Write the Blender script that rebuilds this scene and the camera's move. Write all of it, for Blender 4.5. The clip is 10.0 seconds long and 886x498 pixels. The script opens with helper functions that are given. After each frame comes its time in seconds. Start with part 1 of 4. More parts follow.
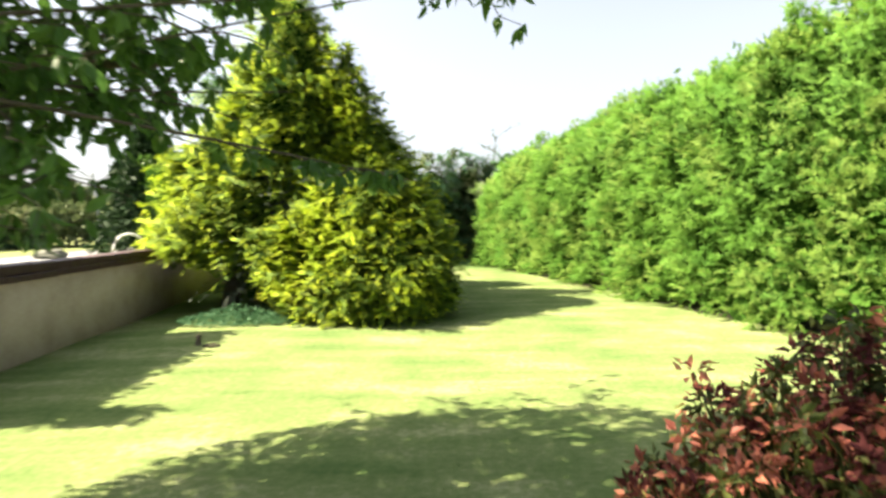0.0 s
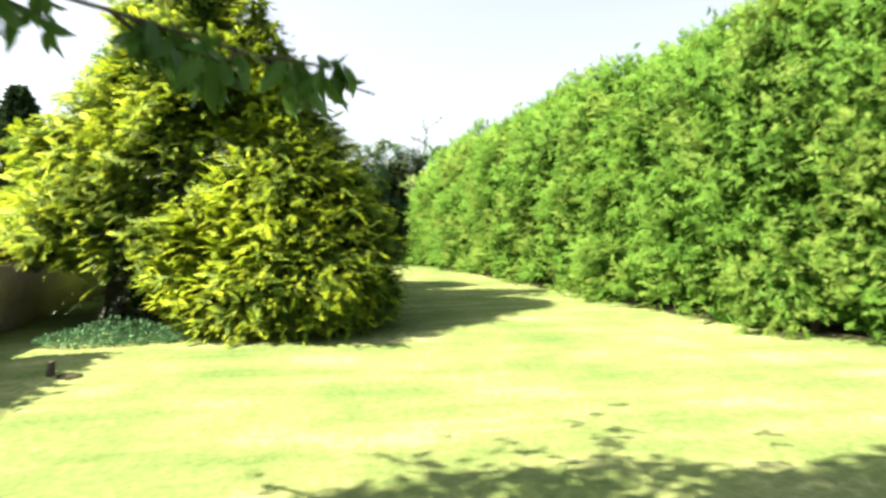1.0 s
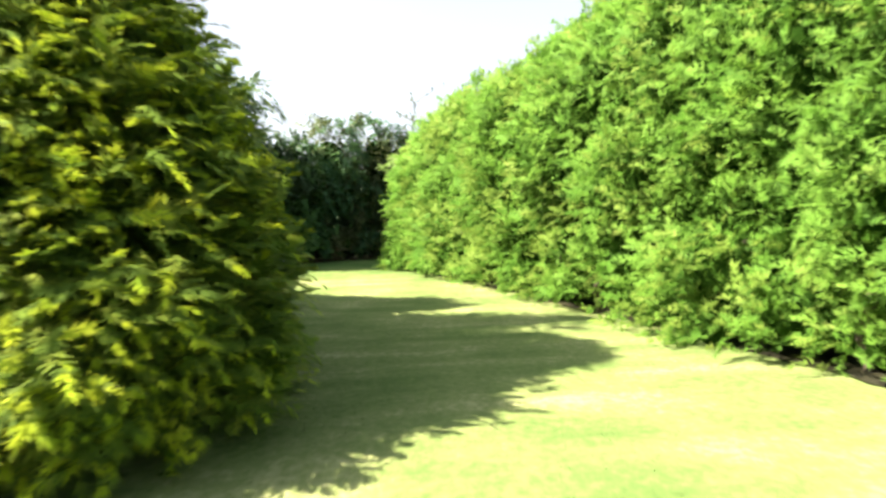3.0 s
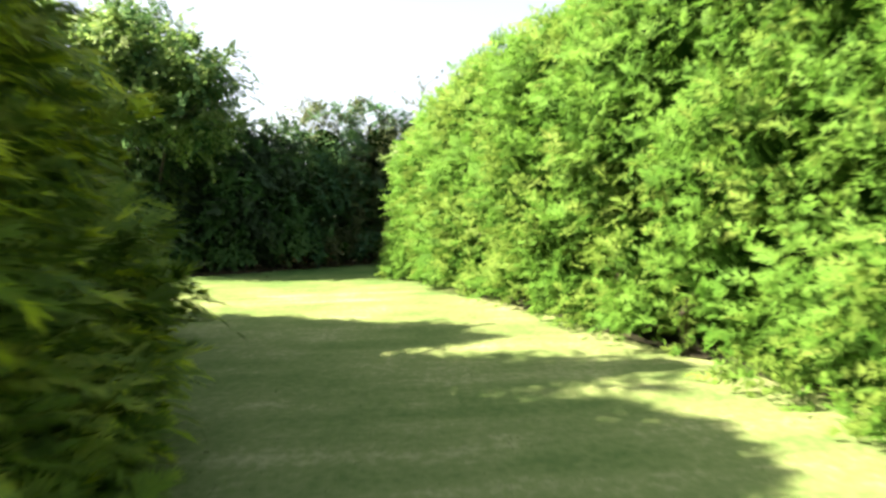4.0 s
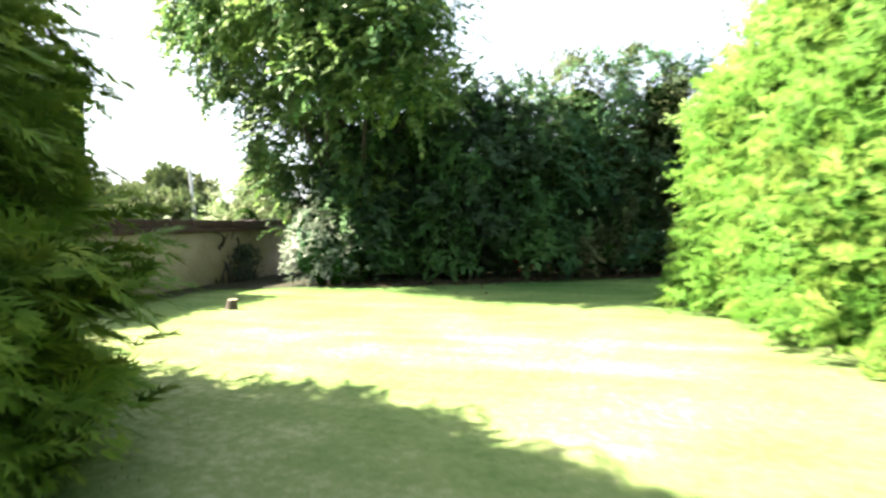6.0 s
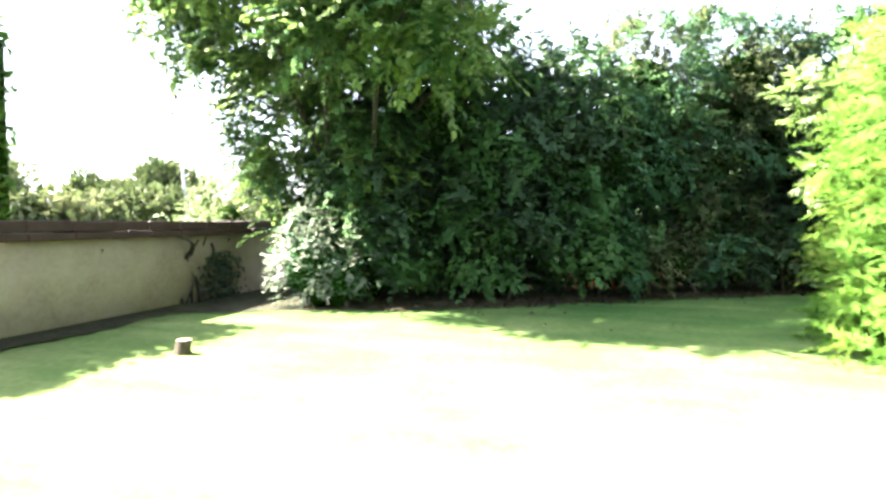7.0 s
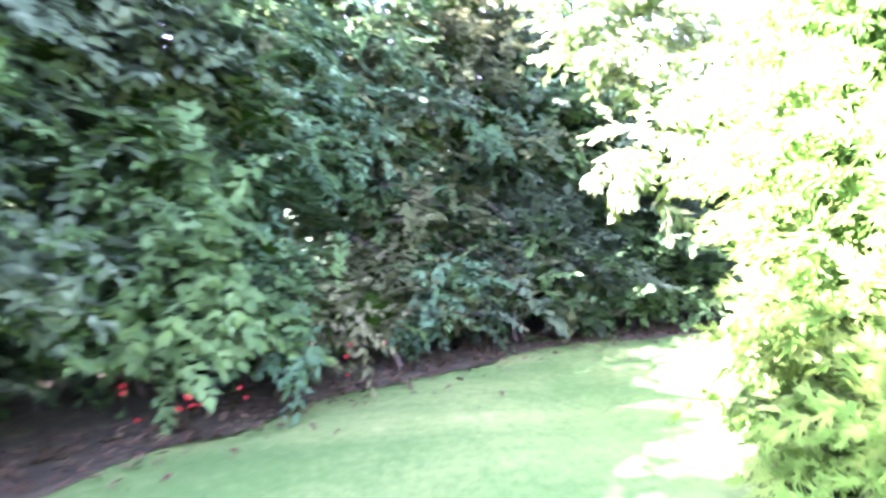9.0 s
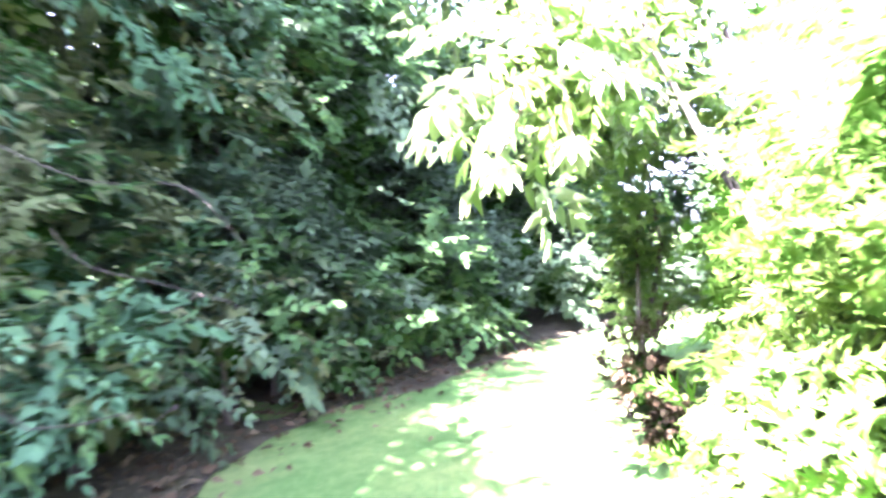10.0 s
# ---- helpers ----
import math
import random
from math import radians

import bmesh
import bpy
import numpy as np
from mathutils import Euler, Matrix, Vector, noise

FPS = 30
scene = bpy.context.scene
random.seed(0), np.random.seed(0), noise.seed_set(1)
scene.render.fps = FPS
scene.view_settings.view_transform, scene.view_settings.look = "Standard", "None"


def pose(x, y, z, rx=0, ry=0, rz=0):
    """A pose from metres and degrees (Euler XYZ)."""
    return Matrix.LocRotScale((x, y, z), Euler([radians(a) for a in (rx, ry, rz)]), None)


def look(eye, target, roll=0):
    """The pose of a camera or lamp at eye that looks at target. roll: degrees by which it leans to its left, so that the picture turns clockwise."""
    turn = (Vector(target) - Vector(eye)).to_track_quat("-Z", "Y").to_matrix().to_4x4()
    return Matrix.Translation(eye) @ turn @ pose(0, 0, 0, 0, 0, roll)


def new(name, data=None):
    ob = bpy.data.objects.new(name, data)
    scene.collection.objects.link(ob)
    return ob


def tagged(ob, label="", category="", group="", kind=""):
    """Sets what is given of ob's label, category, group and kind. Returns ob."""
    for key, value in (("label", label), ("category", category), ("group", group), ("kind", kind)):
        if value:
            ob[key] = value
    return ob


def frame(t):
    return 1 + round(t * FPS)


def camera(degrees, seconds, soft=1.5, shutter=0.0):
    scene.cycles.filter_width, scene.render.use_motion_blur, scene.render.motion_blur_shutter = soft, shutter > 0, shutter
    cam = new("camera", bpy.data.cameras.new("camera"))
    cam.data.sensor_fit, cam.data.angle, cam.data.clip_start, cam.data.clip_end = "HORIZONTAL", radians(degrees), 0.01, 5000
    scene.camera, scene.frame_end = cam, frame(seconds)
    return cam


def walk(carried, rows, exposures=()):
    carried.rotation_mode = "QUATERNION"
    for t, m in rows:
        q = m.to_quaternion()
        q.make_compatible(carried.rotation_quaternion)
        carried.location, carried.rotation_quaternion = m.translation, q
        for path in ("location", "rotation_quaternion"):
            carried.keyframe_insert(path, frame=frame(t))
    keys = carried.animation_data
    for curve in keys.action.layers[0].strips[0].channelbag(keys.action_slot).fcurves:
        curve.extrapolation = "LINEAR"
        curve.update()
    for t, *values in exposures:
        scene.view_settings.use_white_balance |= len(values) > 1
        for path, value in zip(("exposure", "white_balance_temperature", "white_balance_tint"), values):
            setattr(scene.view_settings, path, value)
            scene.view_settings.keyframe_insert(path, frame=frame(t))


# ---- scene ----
cam = camera(72.1, 10.0, soft=2.8, shutter=0.4)
# seconds, x, y, z, yaw, pitch, roll
PATH = [
    (0, -0.067, -0.052, 1.502, -0.33, -2.69, -0.42),
    (0.5, -0.176, 0.671, 1.445, -6.38, -2.69, -0.52),
    (1, -0.24, 1.562, 1.356, -7.48, -2.75, -0.61),
    (1.5, -0.053, 2.594, 1.252, -7.51, -2.72, -0.54),
    (2, 0.191, 3.748, 1.191, -7.37, -2.73, -0.48),
    (2.2, 0.279, 4.202, 1.176, -7.3, -2.76, -0.5),
    (3.3, 0.78, 6.624, 1.156, -7.32, -2.94, -0.71),
    (3.5, 0.849, 7.128, 1.151, -7.1, -2.98, -0.76),
    (4, 0.94, 8.267, 1.118, -6.31, -2.82, -0.68),
    (4.5, 1.029, 9.404, 1.067, -4.61, -2.76, -0.64),
    (5, 1.072, 10.561, 1.029, 0.58, -2.64, -0.61),
    (5.5, 1.041, 11.492, 1.013, 9.75, -2.62, -0.54),
    (6, 0.834, 12.589, 0.987, 18.57, -2.59, -0.38),
    (6.2, 0.611, 12.942, 0.982, 19.5, -2.65, -0.32),
    (7.3, -0.353, 15.235, 1.041, 18.56, -2.66, -0.03),
    (7.5, -0.366, 15.661, 1.037, 17.92, -2.67, 0.01),
    (7.8, -0.435, 16.359, 1.051, 13.71, -2.6, 0),
    (8, -0.447, 16.816, 1.065, 10.98, -2.49, -0.03),
    (8.5, -0.499, 18.002, 1.068, -0.84, -2.58, 0.05),
    (9, -0.427, 19.17, 1.106, -14.3, -2.6, 0.11),
    (9.5, -0.176, 20.332, 1.107, -28.58, -2.49, 0.2),
    (10, 0.187, 21.259, 1.074, -43.86, -2.32, 0.19),
]
EXPOSURES = [(0.0, 2.5, 6500, 10), (0.6, 2.52, 6500, 10), (2.0, 2.56, 6500, 10), (3.5, 2.68, 6500, 10), (4.5, 2.68, 6450, 10), (5.5, 3.12, 6250, 11), (6.2, 3.55, 6000, 13), (7.3, 4.35, 5850, 19), (8.0, 5.15, 5650, 40), (8.5, 6.0, 5450, 53), (9.0, 6.48, 5250, 66), (9.5, 6.68, 5250, 66), (10.0, 6.45, 5250, 50)]
walk(cam, [(t, pose(x, y, z, 0, 0, yaw) @ pose(0, 0, 0, 90 + pitch, 0, 0) @ pose(0, 0, 0, 0, 0, roll)) for t, x, y, z, yaw, pitch, roll in PATH], EXPOSURES)

# ---- light ----
SUN_ELEVATION = radians(46.5)
SHADOW = Vector((1.0, 0.03, 0.0)).normalized()
SUN_FROM = Vector((-SHADOW.x * math.cos(SUN_ELEVATION), -SHADOW.y * math.cos(SUN_ELEVATION), math.sin(SUN_ELEVATION)))
world = bpy.data.worlds.new("world")
scene.world = world
world.use_nodes = True
wn = world.node_tree.nodes
sky = wn.new("ShaderNodeTexSky")
sky.sky_type = "NISHITA"
sky.sun_disc = False
sky.sun_elevation = SUN_ELEVATION
sky.sun_rotation = math.atan2(SUN_FROM.x, SUN_FROM.y)
sky.dust_density = 3.0
sky.ozone_density = 1.0
wn["Background"].inputs["Strength"].default_value = 0.055
# thin bright haze
haze = wn.new("ShaderNodeHueSaturation")
haze.inputs["Saturation"].default_value = 0.4
world.node_tree.links.new(sky.outputs["Color"], haze.inputs["Color"])
world.node_tree.links.new(haze.outputs["Color"], wn["Background"].inputs["Color"])
sun_data = bpy.data.lights.new("sun", "SUN")
sun_data.energy, sun_data.angle, sun_data.color = 5.0, radians(0.6), (1.0, 0.87, 0.64)
sun = new("sun", sun_data)
sun.matrix_world = look(SUN_FROM * 60, (0, 0, 0))


# ---- materials ----
def links_of(name):
    m = bpy.data.materials.new(name)
    m.use_nodes = True
    return m, m.node_tree.nodes, m.node_tree.links, m.node_tree.nodes["Principled BSDF"]


def ramp(nodes, stops):
    r = nodes.new("ShaderNodeValToRGB")
    while len(r.color_ramp.elements) < len(stops):
        r.color_ramp.elements.new(0.5)
    for e, (p, c) in zip(r.color_ramp.elements, stops):
        e.position, e.color = p, (*c, 1)
    return r


def noise_at(nodes, links, scale, detail=4.0, rough=0.6):
    co = nodes.new("ShaderNodeTexCoord")
    n = nodes.new("ShaderNodeTexNoise")
    n.inputs["Scale"].default_value, n.inputs["Detail"].default_value, n.inputs["Roughness"].default_value = scale, detail, rough
    links.new(co.outputs["Object"], n.inputs["Vector"])
    return n


def far_end_shade(nodes, links, value, amount):
    """Paints the tree shade at the lawn's far end as a darker, lusher green."""
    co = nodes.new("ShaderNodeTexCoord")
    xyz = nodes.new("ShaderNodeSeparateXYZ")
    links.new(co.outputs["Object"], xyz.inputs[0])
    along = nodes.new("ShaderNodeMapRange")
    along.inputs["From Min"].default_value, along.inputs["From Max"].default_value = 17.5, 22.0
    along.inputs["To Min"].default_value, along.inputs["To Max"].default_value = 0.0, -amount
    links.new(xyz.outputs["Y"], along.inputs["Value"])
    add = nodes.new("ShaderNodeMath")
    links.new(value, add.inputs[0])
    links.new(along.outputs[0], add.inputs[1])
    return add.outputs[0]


def leafy(name, stops, through_leaf=0.35, gloss=0.45, patch=1.6, own=0.35, far_shade=0.0):
    """Leaves: colour by leaf and by patch of the crown, some light through the blade."""
    m, nodes, links, bsdf = links_of(name)
    geo = nodes.new("ShaderNodeNewGeometry")
    n = noise_at(nodes, links, patch, 3.0)
    mix = nodes.new("ShaderNodeMath")
    mix.operation = "MULTIPLY_ADD"
    mix.inputs[1].default_value = own
    links.new(geo.outputs["Random Per Island"], mix.inputs[0])
    half = nodes.new("ShaderNodeMath")
    half.operation = "MULTIPLY_ADD"
    half.inputs[1].default_value, half.inputs[2].default_value = 1.5, -0.25 - own / 2
    links.new(n.outputs["Fac"], half.inputs[0])
    links.new(half.outputs[0], mix.inputs[2])
    r = ramp(nodes, stops)
    links.new(far_end_shade(nodes, links, mix.outputs[0], far_shade) if far_shade else mix.outputs[0], r.inputs[0])
    links.new(r.outputs[0], bsdf.inputs["Base Color"])
    bsdf.inputs["Roughness"].default_value = gloss
    bsdf.inputs["Specular IOR Level"].default_value = 0.25 if gloss < 0.55 else 0.08
    tr = nodes.new("ShaderNodeBsdfTranslucent")
    links.new(r.outputs[0], tr.inputs["Color"])
    sh = nodes.new("ShaderNodeMixShader")
    sh.inputs[0].default_value = through_leaf
    links.new(bsdf.outputs[0], sh.inputs[1])
    links.new(tr.outputs[0], sh.inputs[2])
    links.new(sh.outputs[0], nodes["Material Output"].inputs["Surface"])
    return m


def rough_stuff(name, stops, scale, roughness=0.85, bump=0.3, bump_scale=None, fine=None, shine=0.3, far_shade=0.0, streak=0.0):
    """A matt surface with two scales of variation and some relief."""
    m, nodes, links, bsdf = links_of(name)
    n = noise_at(nodes, links, scale, 6.0, 0.65)
    r = ramp(nodes, stops)
    out = n.outputs["Fac"]
    if fine:
        n2 = noise_at(nodes, links, fine, 3.0, 0.7)
        mm = nodes.new("ShaderNodeMix")
        mm.inputs[0].default_value = 0.4
        links.new(out, mm.inputs[2])
        links.new(n2.outputs["Fac"], mm.inputs[3])
        out = mm.outputs[0]
    if streak:
        # long soft bands left by the mower
        n3 = noise_at(nodes, links, 1.0, 3.0, 0.55)
        turn = nodes.new("ShaderNodeMapping")
        turn.inputs["Rotation"].default_value = (0, 0, radians(-28))
        turn.inputs["Scale"].default_value = (0.35, 2.6, 1.0)
        co = nodes.new("ShaderNodeTexCoord")
        links.new(co.outputs["Object"], turn.inputs["Vector"])
        links.new(turn.outputs[0], n3.inputs["Vector"])
        bands = nodes.new("ShaderNodeMix")
        bands.inputs[0].default_value = streak
        links.new(out, bands.inputs[2])
        links.new(n3.outputs["Fac"], bands.inputs[3])
        out = bands.outputs[0]
    links.new(far_end_shade(nodes, links, out, far_shade) if far_shade else out, r.inputs[0])
    links.new(r.outputs[0], bsdf.inputs["Base Color"])
    bsdf.inputs["Roughness"].default_value = roughness
    bsdf.inputs["Specular IOR Level"].default_value = shine
    b = nodes.new("ShaderNodeBump")
    b.inputs["Strength"].default_value = bump
    b.inputs["Distance"].default_value = 0.02
    nb = noise_at(nodes, links, bump_scale or scale * 8, 5.0, 0.7)
    links.new(nb.outputs["Fac"], b.inputs["Height"])
    links.new(b.outputs[0], bsdf.inputs["Normal"])
    return m


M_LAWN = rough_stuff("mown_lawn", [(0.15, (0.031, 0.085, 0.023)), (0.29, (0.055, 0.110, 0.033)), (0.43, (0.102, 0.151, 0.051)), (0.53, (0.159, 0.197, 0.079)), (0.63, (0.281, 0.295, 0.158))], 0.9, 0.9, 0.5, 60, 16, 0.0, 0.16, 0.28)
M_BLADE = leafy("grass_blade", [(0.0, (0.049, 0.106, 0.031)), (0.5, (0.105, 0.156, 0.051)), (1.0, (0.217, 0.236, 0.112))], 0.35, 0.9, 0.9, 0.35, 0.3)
M_SOIL = rough_stuff("bare_soil", [(0.35, (0.010, 0.011, 0.005)), (0.5, (0.026, 0.026, 0.012)), (0.65, (0.065, 0.060, 0.030))], 5, 0.95, 0.9, 40, 30)
M_HEDGE = leafy("thuja_leaf", [(0.0, (0.045, 0.124, 0.019)), (0.35, (0.089, 0.204, 0.028)), (0.65, (0.141, 0.272, 0.044)), (1.0, (0.246, 0.343, 0.080))], 0.45, 0.6, 1.6, 0.16)
# inner leaves: partly age, partly the shade of the hollows in their colour
M_HEDGE_HOLLOW = leafy("thuja_hollow_shade_leaf", [(0.0, (0.031, 0.089, 0.013)), (0.5, (0.066, 0.152, 0.019)), (1.0, (0.127, 0.212, 0.029))], 0.3, 0.6, 3.2, 0.25)
M_HEDGE_PALE = leafy("thuja_pale_leaf", [(0.0, (0.068, 0.138, 0.022)), (0.4, (0.130, 0.218, 0.037)), (0.7, (0.177, 0.269, 0.052)), (1.0, (0.259, 0.312, 0.089))], 0.45, 0.6, 3.2, 0.2)
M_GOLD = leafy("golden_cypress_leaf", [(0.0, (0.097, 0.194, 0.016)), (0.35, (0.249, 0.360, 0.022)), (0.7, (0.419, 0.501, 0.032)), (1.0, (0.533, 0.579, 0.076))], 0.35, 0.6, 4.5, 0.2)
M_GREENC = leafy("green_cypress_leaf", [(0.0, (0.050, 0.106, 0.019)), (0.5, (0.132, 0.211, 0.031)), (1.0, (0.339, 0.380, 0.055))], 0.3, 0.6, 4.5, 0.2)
# near-black filling of the crowns; their inner shade is put into its colour
M_CORE = rough_stuff("core_shade_green", [(0.3, (0.006, 0.020, 0.003)), (0.7, (0.018, 0.042, 0.006))], 9, 0.95, 1.0, 40, 40, 0.0)
M_BARK = rough_stuff("bark", [(0.3, (0.037, 0.030, 0.022)), (0.6, (0.089, 0.074, 0.059)), (0.8, (0.148, 0.133, 0.111))], 6, 0.9, 0.8, 50, 40)
M_CHERRY = leafy("cherry_leaf", [(0.0, (0.031, 0.074, 0.017)), (0.5, (0.064, 0.138, 0.027)), (1.0, (0.117, 0.212, 0.031))], 0.4, 0.4, 2.0)
M_RED = leafy("red_leaf", [(0.0, (0.104, 0.025, 0.019)), (0.5, (0.288, 0.088, 0.058)), (0.8, (0.485, 0.197, 0.115)), (1.0, (0.600, 0.380, 0.208))], 0.3, 0.5, 9.0)
M_MAROON = leafy("maroon_leaf", [(0.0, (0.044, 0.012, 0.013)), (0.5, (0.089, 0.025, 0.025)), (1.0, (0.163, 0.056, 0.044))], 0.3, 0.6, 9.0)
M_OLIVE = leafy("olive_leaf", [(0.0, (0.067, 0.089, 0.018)), (0.5, (0.163, 0.178, 0.044)), (1.0, (0.333, 0.311, 0.111))], 0.4, 0.5, 9.0)
M_REDGREEN = leafy("bronze_green_leaf", [(0.0, (0.022, 0.037, 0.010)), (0.6, (0.059, 0.074, 0.018)), (1.0, (0.141, 0.126, 0.033))], 0.3, 0.5, 9.0)
M_DARKLEAF = leafy("dark_evergreen_leaf", [(0.0, (0.030, 0.056, 0.029)), (0.5, (0.062, 0.106, 0.057)), (1.0, (0.132, 0.192, 0.096))], 0.25, 0.6, 1.0)
M_MIDLEAF = leafy("broad_green_leaf", [(0.0, (0.037, 0.085, 0.029)), (0.5, (0.075, 0.159, 0.055)), (1.0, (0.149, 0.259, 0.081))], 0.35, 0.6, 1.0)
M_GREYLEAF = leafy("grey_purple_leaf", [(0.0, (0.037, 0.096, 0.045)), (0.5, (0.072, 0.157, 0.077)), (1.0, (0.150, 0.268, 0.129))], 0.25, 0.6, 1.0)
M_PALELEAF = leafy("pale_variegated_leaf", [(0.0, (0.070, 0.113, 0.064)), (0.5, (0.192, 0.240, 0.170)), (1.0, (0.389, 0.410, 0.326))], 0.3, 0.45, 3.0)
# bright top stop and the paler copy: sunlit sprigs put into the colour
M_TREELEAF = leafy("tree_leaf", [(0.0, (0.033, 0.072, 0.022)), (0.5, (0.082, 0.153, 0.040)), (0.8, (0.152, 0.230, 0.055)), (1.0, (0.400, 0.408, 0.133))], 0.4, 0.42, 1.2)
M_TREELIT = leafy("sunlit_tree_leaf", [(0.0, (0.071, 0.141, 0.030)), (0.5, (0.152, 0.256, 0.059)), (1.0, (0.322, 0.414, 0.139))], 0.5, 0.45, 2.0)
M_LAUREL = leafy("laurel_leaf", [(0.0, (0.075, 0.138, 0.037)), (0.5, (0.160, 0.235, 0.096)), (1.0, (0.293, 0.320, 0.192))], 0.35, 0.3, 1.5)
M_DEAD = leafy("dead_leaf", [(0.0, (0.025, 0.018, 0.010)), (0.5, (0.059, 0.044, 0.025)), (1.0, (0.118, 0.099, 0.060))], 0.2, 0.7, 3.0)
M_FARLEAF = leafy("far_scrub_leaf", [(0.0, (0.044, 0.074, 0.026)), (0.5, (0.096, 0.126, 0.052)), (1.0, (0.192, 0.200, 0.104))], 0.25, 0.6, 0.3)
M_FARDARK = leafy("far_conifer_leaf", [(0.0, (0.011, 0.026, 0.011)), (0.5, (0.022, 0.044, 0.018)), (1.0, (0.044, 0.067, 0.026))], 0.2, 0.6, 0.3)
M_WALL = rough_stuff("tan_render", [(0.25, (0.24, 0.19, 0.13)), (0.5, (0.40, 0.33, 0.23)), (0.8, (0.50, 0.43, 0.32))], 2.2, 0.9, 0.5, 35, 25)
M_COPE = rough_stuff("dark_clay_tile", [(0.3, (0.03, 0.016, 0.018)), (0.6, (0.06, 0.032, 0.034)), (0.85, (0.10, 0.06, 0.062))], 4, 0.6, 0.3, 30, 30)
M_ROAD = rough_stuff("pale_asphalt", [(0.3, (0.163, 0.163, 0.163)), (0.7, (0.252, 0.252, 0.259))], 1.5, 0.9, 0.3, 60, 40)
M_VERGE = rough_stuff("rough_grass", [(0.3, (0.089, 0.133, 0.030)), (0.6, (0.178, 0.200, 0.067)), (0.8, (0.266, 0.252, 0.111))], 0.8, 0.95, 0.5, 30, 12)
M_WOODEND = rough_stuff("cut_wood", [(0.3, (0.259, 0.192, 0.118)), (0.7, (0.407, 0.333, 0.222))], 20, 0.8, 0.3, 80, 60)
M_STEEL = rough_stuff("galvanised_steel", [(0.3, (0.26, 0.27, 0.28)), (0.7, (0.42, 0.43, 0.44))], 8, 0.45, 0.1, 60)
M_STONE = rough_stuff("grey_stone", [(0.3, (0.074, 0.081, 0.059)), (0.7, (0.163, 0.163, 0.133))], 6, 0.9, 0.6, 30, 25)
M_BRAMBLE = leafy("bramble_leaf", [(0.0, (0.026, 0.041, 0.030)), (0.5, (0.059, 0.081, 0.059)), (1.0, (0.148, 0.163, 0.126))], 0.3, 0.45, 3.0)
M_TWIG = rough_stuff("dead_twig", [(0.3, (0.047, 0.041, 0.033)), (0.7, (0.088, 0.079, 0.064))], 12, 0.9, 0.4, 60, 40)
M_DARKBARK = rough_stuff("old_dark_bark", [(0.3, (0.018, 0.015, 0.012)), (0.6, (0.04, 0.034, 0.028)), (0.8, (0.07, 0.06, 0.05))], 6, 0.9, 0.8, 50, 40)
M_BERRY = leafy("red_berry", [(0.0, (0.237, 0.004, 0.009)), (1.0, (0.370, 0.011, 0.018))], 0.1, 0.3, 3.0)

# ---- builders ----
rng = np.random.default_rng(7)


def mesh_of(name, verts, faces, mat, parent=None, label="", mats=None, index=None, smooth=False, normals=None):
    """One mesh object from arrays; faces is an array of equal polygons, or a list of such arrays."""
    faces = faces if isinstance(faces, list) else [faces]
    me = bpy.data.meshes.new(name)
    verts = np.asarray(verts, dtype=np.float32)
    if normals is not None:
        # turn each leaf outwards
        t = np.asarray(faces[0])
        g = np.cross(verts[t[:, 1]] - verts[t[:, 0]], verts[t[:, 2]] - verts[t[:, 0]])
        away = np.sum(g * normals[t[:, 0]], axis=1) < 0
        faces = [np.where(away[:, None], t[:, ::-1], t)]
    loops = np.concatenate([np.asarray(f, dtype=np.int32).ravel() for f in faces])
    sizes = np.concatenate([np.full(len(f), np.asarray(f).shape[1], dtype=np.int32) for f in faces])
    me.vertices.add(len(verts))
    me.vertices.foreach_set("co", verts.ravel())
    me.loops.add(len(loops))
    me.loops.foreach_set("vertex_index", loops)
    me.polygons.add(len(sizes))
    me.polygons.foreach_set("loop_start", np.concatenate([[0], np.cumsum(sizes)[:-1]]).astype(np.int32))
    for m in (mats or [mat]):
        me.materials.append(m)
    if index is not None:
        me.polygons.foreach_set("material_index", np.asarray(index, dtype=np.int32))
    me.update(calc_edges=True)
    me.validate()
    if smooth:
        me.polygons.foreach_set("use_smooth", np.ones(len(sizes), dtype=bool))
    if normals is not None:
        soft = me.attributes.new("custom_normal", "FLOAT_VECTOR", "POINT")
        soft.data.foreach_set("vector", np.asarray(unit(normals), dtype=np.float32).ravel())
    ob = new(name, me)
    ob.parent = parent
    if label:
        tagged(ob, label)
    return ob


def thing(name, label, category, at=(0, 0, 0), group="", kind=""):
    ob = tagged(new(name), label, category, group, kind)
    ob.location = at
    return ob


def unit(v):
    return v / np.maximum(np.linalg.norm(v, axis=-1, keepdims=True), 1e-9)


def frond_template():
    """A flat feathery spray: two pairs of narrow forward lobes and a long tip."""
    flat = [(-0.05, 0), (0.05, 0), (0, 1.0)]
    for y0, x1, y1, w in ((0.08, 0.30, 0.62, 0.16), (0.34, 0.24, 0.88, 0.14)):
        for s in (-1, 1):
            flat += [(0, y0), (s * x1, y1), (s * 0.01, y0 + w * 1.7)]
    v = np.array([(x, y, 0.12 * abs(x) - 0.22 * y * y) for x, y in flat])
    return v, np.arange(15).reshape(5, 3)


def leaf_template(w=0.29, fold=0.07, droop=0.18):
    """A leaf folded along its midrib."""
    v = np.array([(0, 0, 0), (0, 1, -droop), (-w, 0.42, fold), (w, 0.42, fold)], float)
    return v, np.array([(0, 1, 2), (0, 3, 1)])


